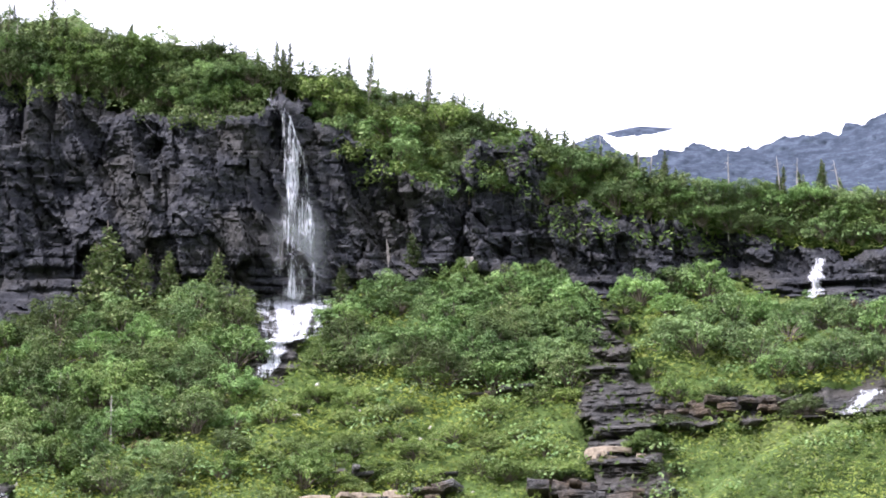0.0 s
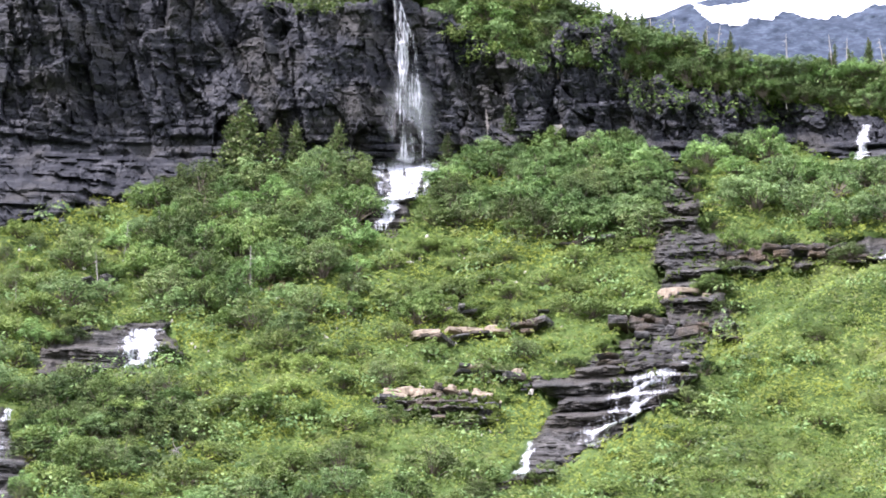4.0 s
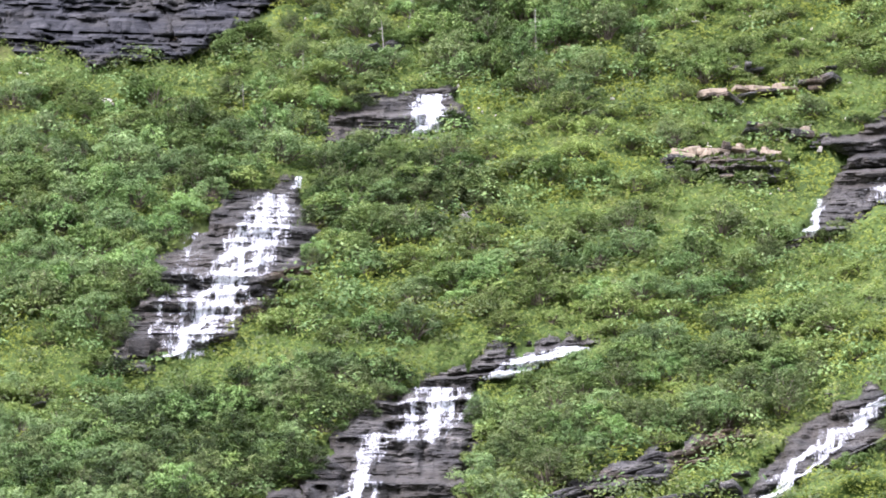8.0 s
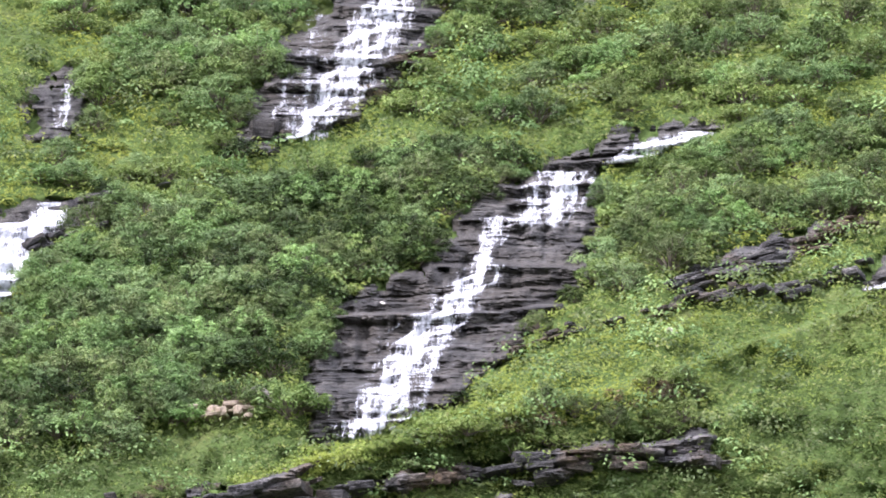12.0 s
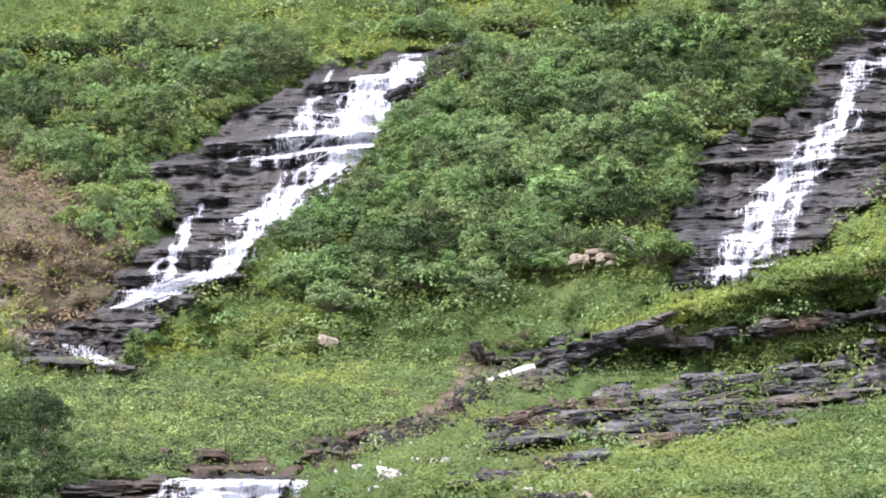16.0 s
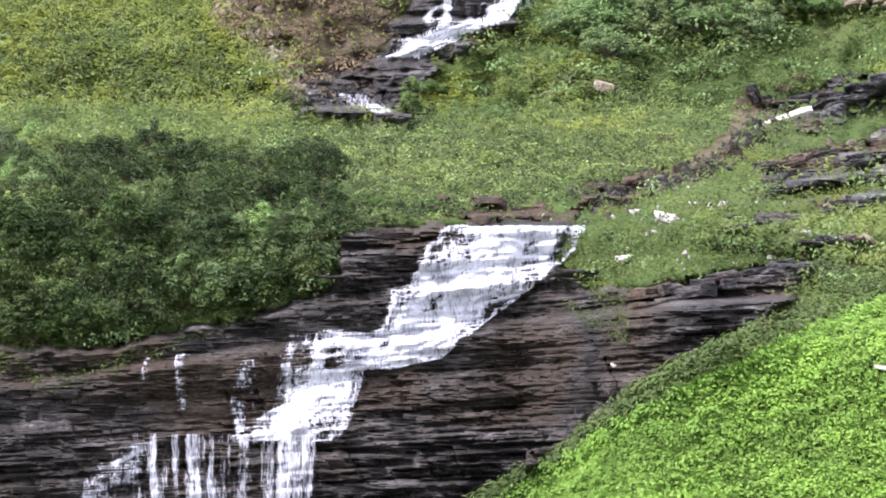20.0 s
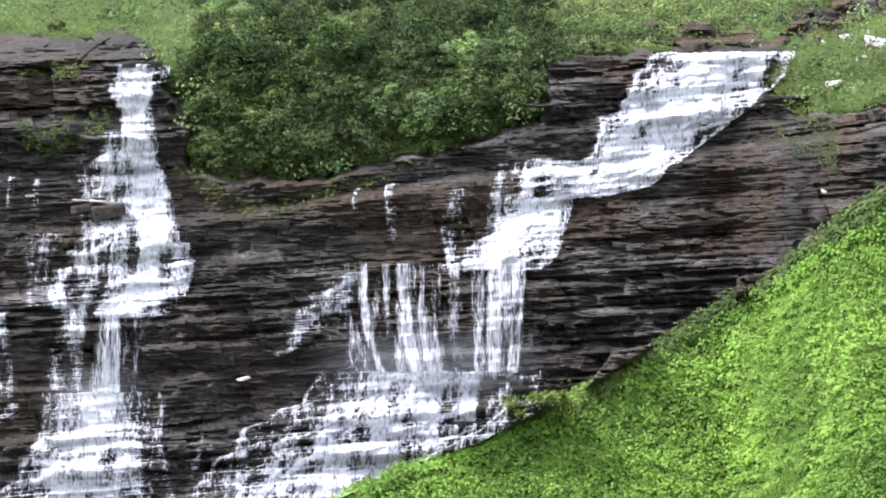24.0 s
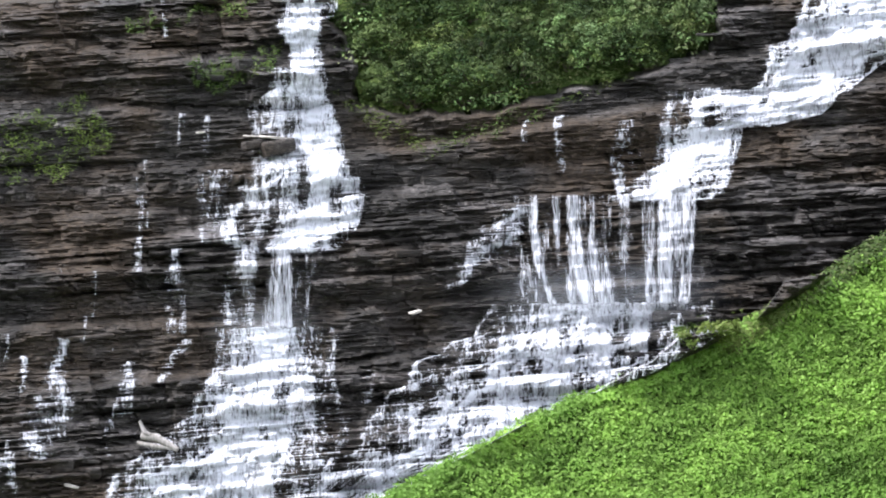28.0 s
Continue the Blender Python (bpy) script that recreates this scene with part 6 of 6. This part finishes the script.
def stone(label, a, e, size, rng, meshes=PALE_SLABS[:2], name="boulder", flat=1.0, nearer=0.05):
    ob = new(name, meshes[rng.integers(len(meshes))])
    p = place(a, e, nearer)
    tilt = 30 if flat == 1.0 and meshes[0] in PALE_SLABS else 0  # pale flat slabs are tilted so that their tops face the camera
    ob.matrix_basis = pose(*p, rng.normal(tilt, 9), rng.normal(0, 10), rng.uniform(-40, 40)) @ Matrix.Diagonal((size, size * 1.3, size * flat, 1))
    return tagged(ob, label, "rock", group="loose rocks on the slope")


for a, e, sz in [(-3.17, 2.53, 0.6), (-3.99, 2.33, 0.75), (-4.53, 2.45, 0.35), (-4.76, 1.66, 0.4), (-3.58, 2.59, 0.3), (-1.77, 2.10, 0.6), (0.17, 2.45, 0.25),
                 (-4.73, 1.66, 0.35), (-4.82, -0.12, 0.35), (-4.70, 0.64, 0.2), (-4.02, 2.33, 0.5), (-5.25, 0.74, 0.2), (-0.43, -0.15, 0.3),
                 (11.36, 15.89, 0.35), (9.50, 16.24, 0.4), (13.17, 15.37, 0.5), (4.89, 17.56, 0.4), (5.16, 17.30, 0.3), (9.70, 14.14, 0.3), (1.73, 16.20, 0.5), (2.85, 16.42, 0.4), (2.96, 15.94, 0.4),
                 (-0.79, 14.89, 0.8), (-0.71, 14.72, 0.6), (-1.95, 15.57, 0.5), (-2.23, 15.33, 0.6), (6.96, 16.19, 0.4), (-1.19, 11.78, 0.5), (8.63, 12.72, 0.4), (1.91, 7.86, 0.35), (6.86, 7.43, 0.5)]:
    stone("pale weathered limestone slab lying on the turf", a, e, sz * 0.8, rng, nearer=0.2)
slab = tagged(new("rock_slab", PALE_SLABS[0]), "long pale limestone slab leaning on the ledge", "rock", group="loose rocks on the slope")
slab.matrix_basis = pose(*place(-2.02, 4.03, 0.6), 30, -20, 8) @ Matrix.Diagonal((1.6, 0.5, 1.1, 1))
stone("big pale boulder below the cliff", 12.21, 18.46, 0.85, rng, PALE_SLABS[2:], flat=1.3)
stone("brown flat-topped boulder in the meadow", -5.08, 4.56, 0.58, rng, TAN_SLABS[1:], flat=1.3, nearer=0.3)
for a, e, sz in [(-0.20, 10.73, 0.9), (0.03, 10.81, 0.5), (-0.49, 10.58, 0.5), (0.23, 10.69, 0.4), (-0.27, 10.70, 0.6)]:
    stone("dark wet boulder at the foot of the cascade", a, e, sz, rng, WET_SLABS[2:], flat=3.0, nearer=0.9)
for a, e, sz in [(-20.57, -6.04, 0.3), (-14.70, -3.25, 0.25), (-18.27, -0.15, 0.2)]:
    stone("pale flat slab resting on a wet ledge", a, e, sz, rng, PALE_SLABS[1:2], flat=0.8, nearer=0.5)


for a, e, sz in [(-17.42, -0.26, 0.42), (-16.98, -0.30, 0.72)]:
    stone("square dark block of rock lodged beside the fall", a, e - 0.12, sz, rng, WET_SLABS[2:], name="rock_block", flat=1.5, nearer=0.62)
    # added pale sheet: paints the sky's reflection on the block's wet top
    stone("thin pale sheet painting the sky's reflection on a wet block's top", a, e + 0.03, sz * 0.95, rng, PALE_SLABS[:1], flat=0.7, nearer=0.62)


def strewn(name, label, line, count, spread, size, rng, mesh_mat):
    """Small stones along a line, too many to count."""
    q = np.array(line)
    seg = np.concatenate([[0], np.cumsum(np.hypot(*np.diff(q, axis=0).T))])
    out = []
    for _ in range(count):
        u = rng.uniform(0, seg[-1])
        a, e = np.interp(u, seg, q[:, 0]) + rng.normal(0, spread), np.interp(u, seg, q[:, 1]) + rng.normal(0, spread * 0.7)
        c = np.array(place(a, e, 0.06))
        k = size * rng.uniform(0.4, 1.6)
        v = np.array([[-1, 0, 0], [1, 0, 0], [0, -1, 0], [0, 1, 0], [0, 0, -0.6], [0, 0, 0.6]]) * k * rng.uniform(0.5, 1.2, (6, 1)) @ np.array(Euler(rng.uniform(0, 6, 3)).to_matrix())
        f = np.array([[0, 2, 5], [2, 1, 5], [1, 3, 5], [3, 0, 5], [2, 0, 4], [1, 2, 4], [3, 1, 4], [0, 3, 4]])
        out.append((v + c, f))
    return tagged(new(name, mesh_of(name, *join(out), mesh_mat)), label, "stones", kind="stuff")


strewn("gully_stones", "loose grey stones filling a dry gully", [(-11.91, 7.50), (-11.60, 6.47), (-11.10, 5.53), (-10.42, 4.60), (-9.37, 4.24)], 700, 0.16, 0.12, rng, TAN_STONE)
strewn("scree", "brown rubble in the stream cut", [(-2.12, 4.24), (-3.06, 3.37), (-4.30, 2.88), (-5.34, 2.49)], 700, 0.12, 0.11, rng, LEDGE_ROCK)
strewn("stream_stones", "dark wet stones in the stream bed", [(-10.04, 4.32), (-9.09, 4.62), (-8.51, 4.21)], 260, 0.16, 0.16, rng, WET_ROCK)
strewn("slope_stones", "pale stones strewn over the near slope", [(-4.78, 2.41), (-2.88, 1.75), (-1.46, 1.40)], 90, 0.6, 0.06, rng, PALE_STONE)
strewn("meadow_stones", "pale stones scattered among the plants", [(3.29, 16.61), (7.25, 16.16), (11.19, 15.16), (12.14, 13.52)], 130, 1.2, 0.13, rng, PALE_STONE)


def root_stump(label, a, e, size, rng, name="dead_stump", up=1.0, nearer=1.0):
    root = tagged(new(name), label, "dead wood")
    p = place(a, e, nearer)
    root.location = p
    for i in range(14):
        th = rng.uniform(-1.1, 1.1)
        tip = np.array([math.sin(th), -0.3 * rng.random(), -math.cos(th) * 0.9 * (1 if rng.random() < 0.7 else -up)]) * size * rng.uniform(0.5, 1.0)
        mid = tip * 0.5 + rng.normal(0, 0.07 * size, 3)
        ob = part("root", tube([(0, 0, 0), mid, tip], [0.06 * size, 0.035 * size, 0.01 * size], 6), DEAD_WOOD, root, smooth_=True)
    return root


root_stump("bleached tangle of dead roots on the bank", -0.20, 6.42, 0.8, rng, up=-0.6, nearer=1.7)
root_stump("grey weathered stump among the shrubs", 5.45, 13.07, 0.5, rng)
root_stump("pale fallen branches on the slope", -11.04, 7.00, 0.5, rng)
log = tagged(new("driftwood_log"), "splintered pale driftwood log lodged on a wet ledge", "log")
log.location = place(-19.13, -5.27, 0.9)
part("trunk", tube([(-0.28, 0, 0.02), (0, 0.02, 0.0), (0.42, 0, -0.22)], [0.06, 0.085, 0.05], 8), DEAD_WOOD, log, smooth_=True)
part("branch", tube([(-0.3, 0, 0.3), (-0.2, -0.03, 0.1), (0.1, 0, -0.02)], [0.03, 0.05, 0.05], 6), DEAD_WOOD, log, smooth_=True)
part("branch", tube([(-0.35, 0, -0.1), (0, -0.05, -0.16), (0.3, 0, -0.2)], [0.04, 0.05, 0.03], 6), DEAD_WOOD, log, smooth_=True)
for a, e, h in [(11.40, 19.43, 1.4), (10.90, 18.13, 2.2), (17.02, 19.43, 1.6), (17.28, 19.38, 1.6), (16.23, 19.46, 1.6), (12.65, 20.50, 1.4), (14.82, 19.79, 1.3), (9.71, 20.85, 1.5),
                (5.86, 16.26, 1.6), (4.48, 16.25, 1.8), (5.12, 16.59, 1.4), (6.70, 15.69, 2.4), (4.04, 15.77, 1.6), (10.91, 18.21, 1.7), (5.27, 16.45, 1.5), (-18.89, 1.52, 0.8), (2.62, 15.47, 1.0), (1.59, 14.79, 1.2)]:
    plant(SNAGS, a, e, h, rng, "dead trees on the slope")


# ---- slabs laid into the wall ----
wall_root = next(o for o in scene.objects if o.name.startswith("rock_face") and "brown layered" in o["label"])
poly, th_, ln_, dip_, rel_ = ROCKS["wall"]
count = 0
while count < 130:
    a, e = rng.uniform(-21.5, -1), rng.uniform(-7, 3)
    av, ev = np.array([a]), np.array([e])
    if not inside(poly, av, ev)[0] or e < crest_of(0, a) + 0.1:
        continue
    d = rock_depth(av, ev, th_, ln_, dip_, rel_, sum(map(ord, "wall")) % 97)
    ob = new("slab", WET_SLABS[rng.integers(3)])
    ob.parent = wall_root
    sz = rng.uniform(0.4, 1.1)
    ob.matrix_basis = pose(*spot(av, ev, d + 0.22)[0], rng.normal(0, 3), rng.normal(0, 2), rng.normal(0, 14) - a) @ Matrix.Diagonal((sz, sz, rng.uniform(0.35, 0.9), 1))
    count += 1
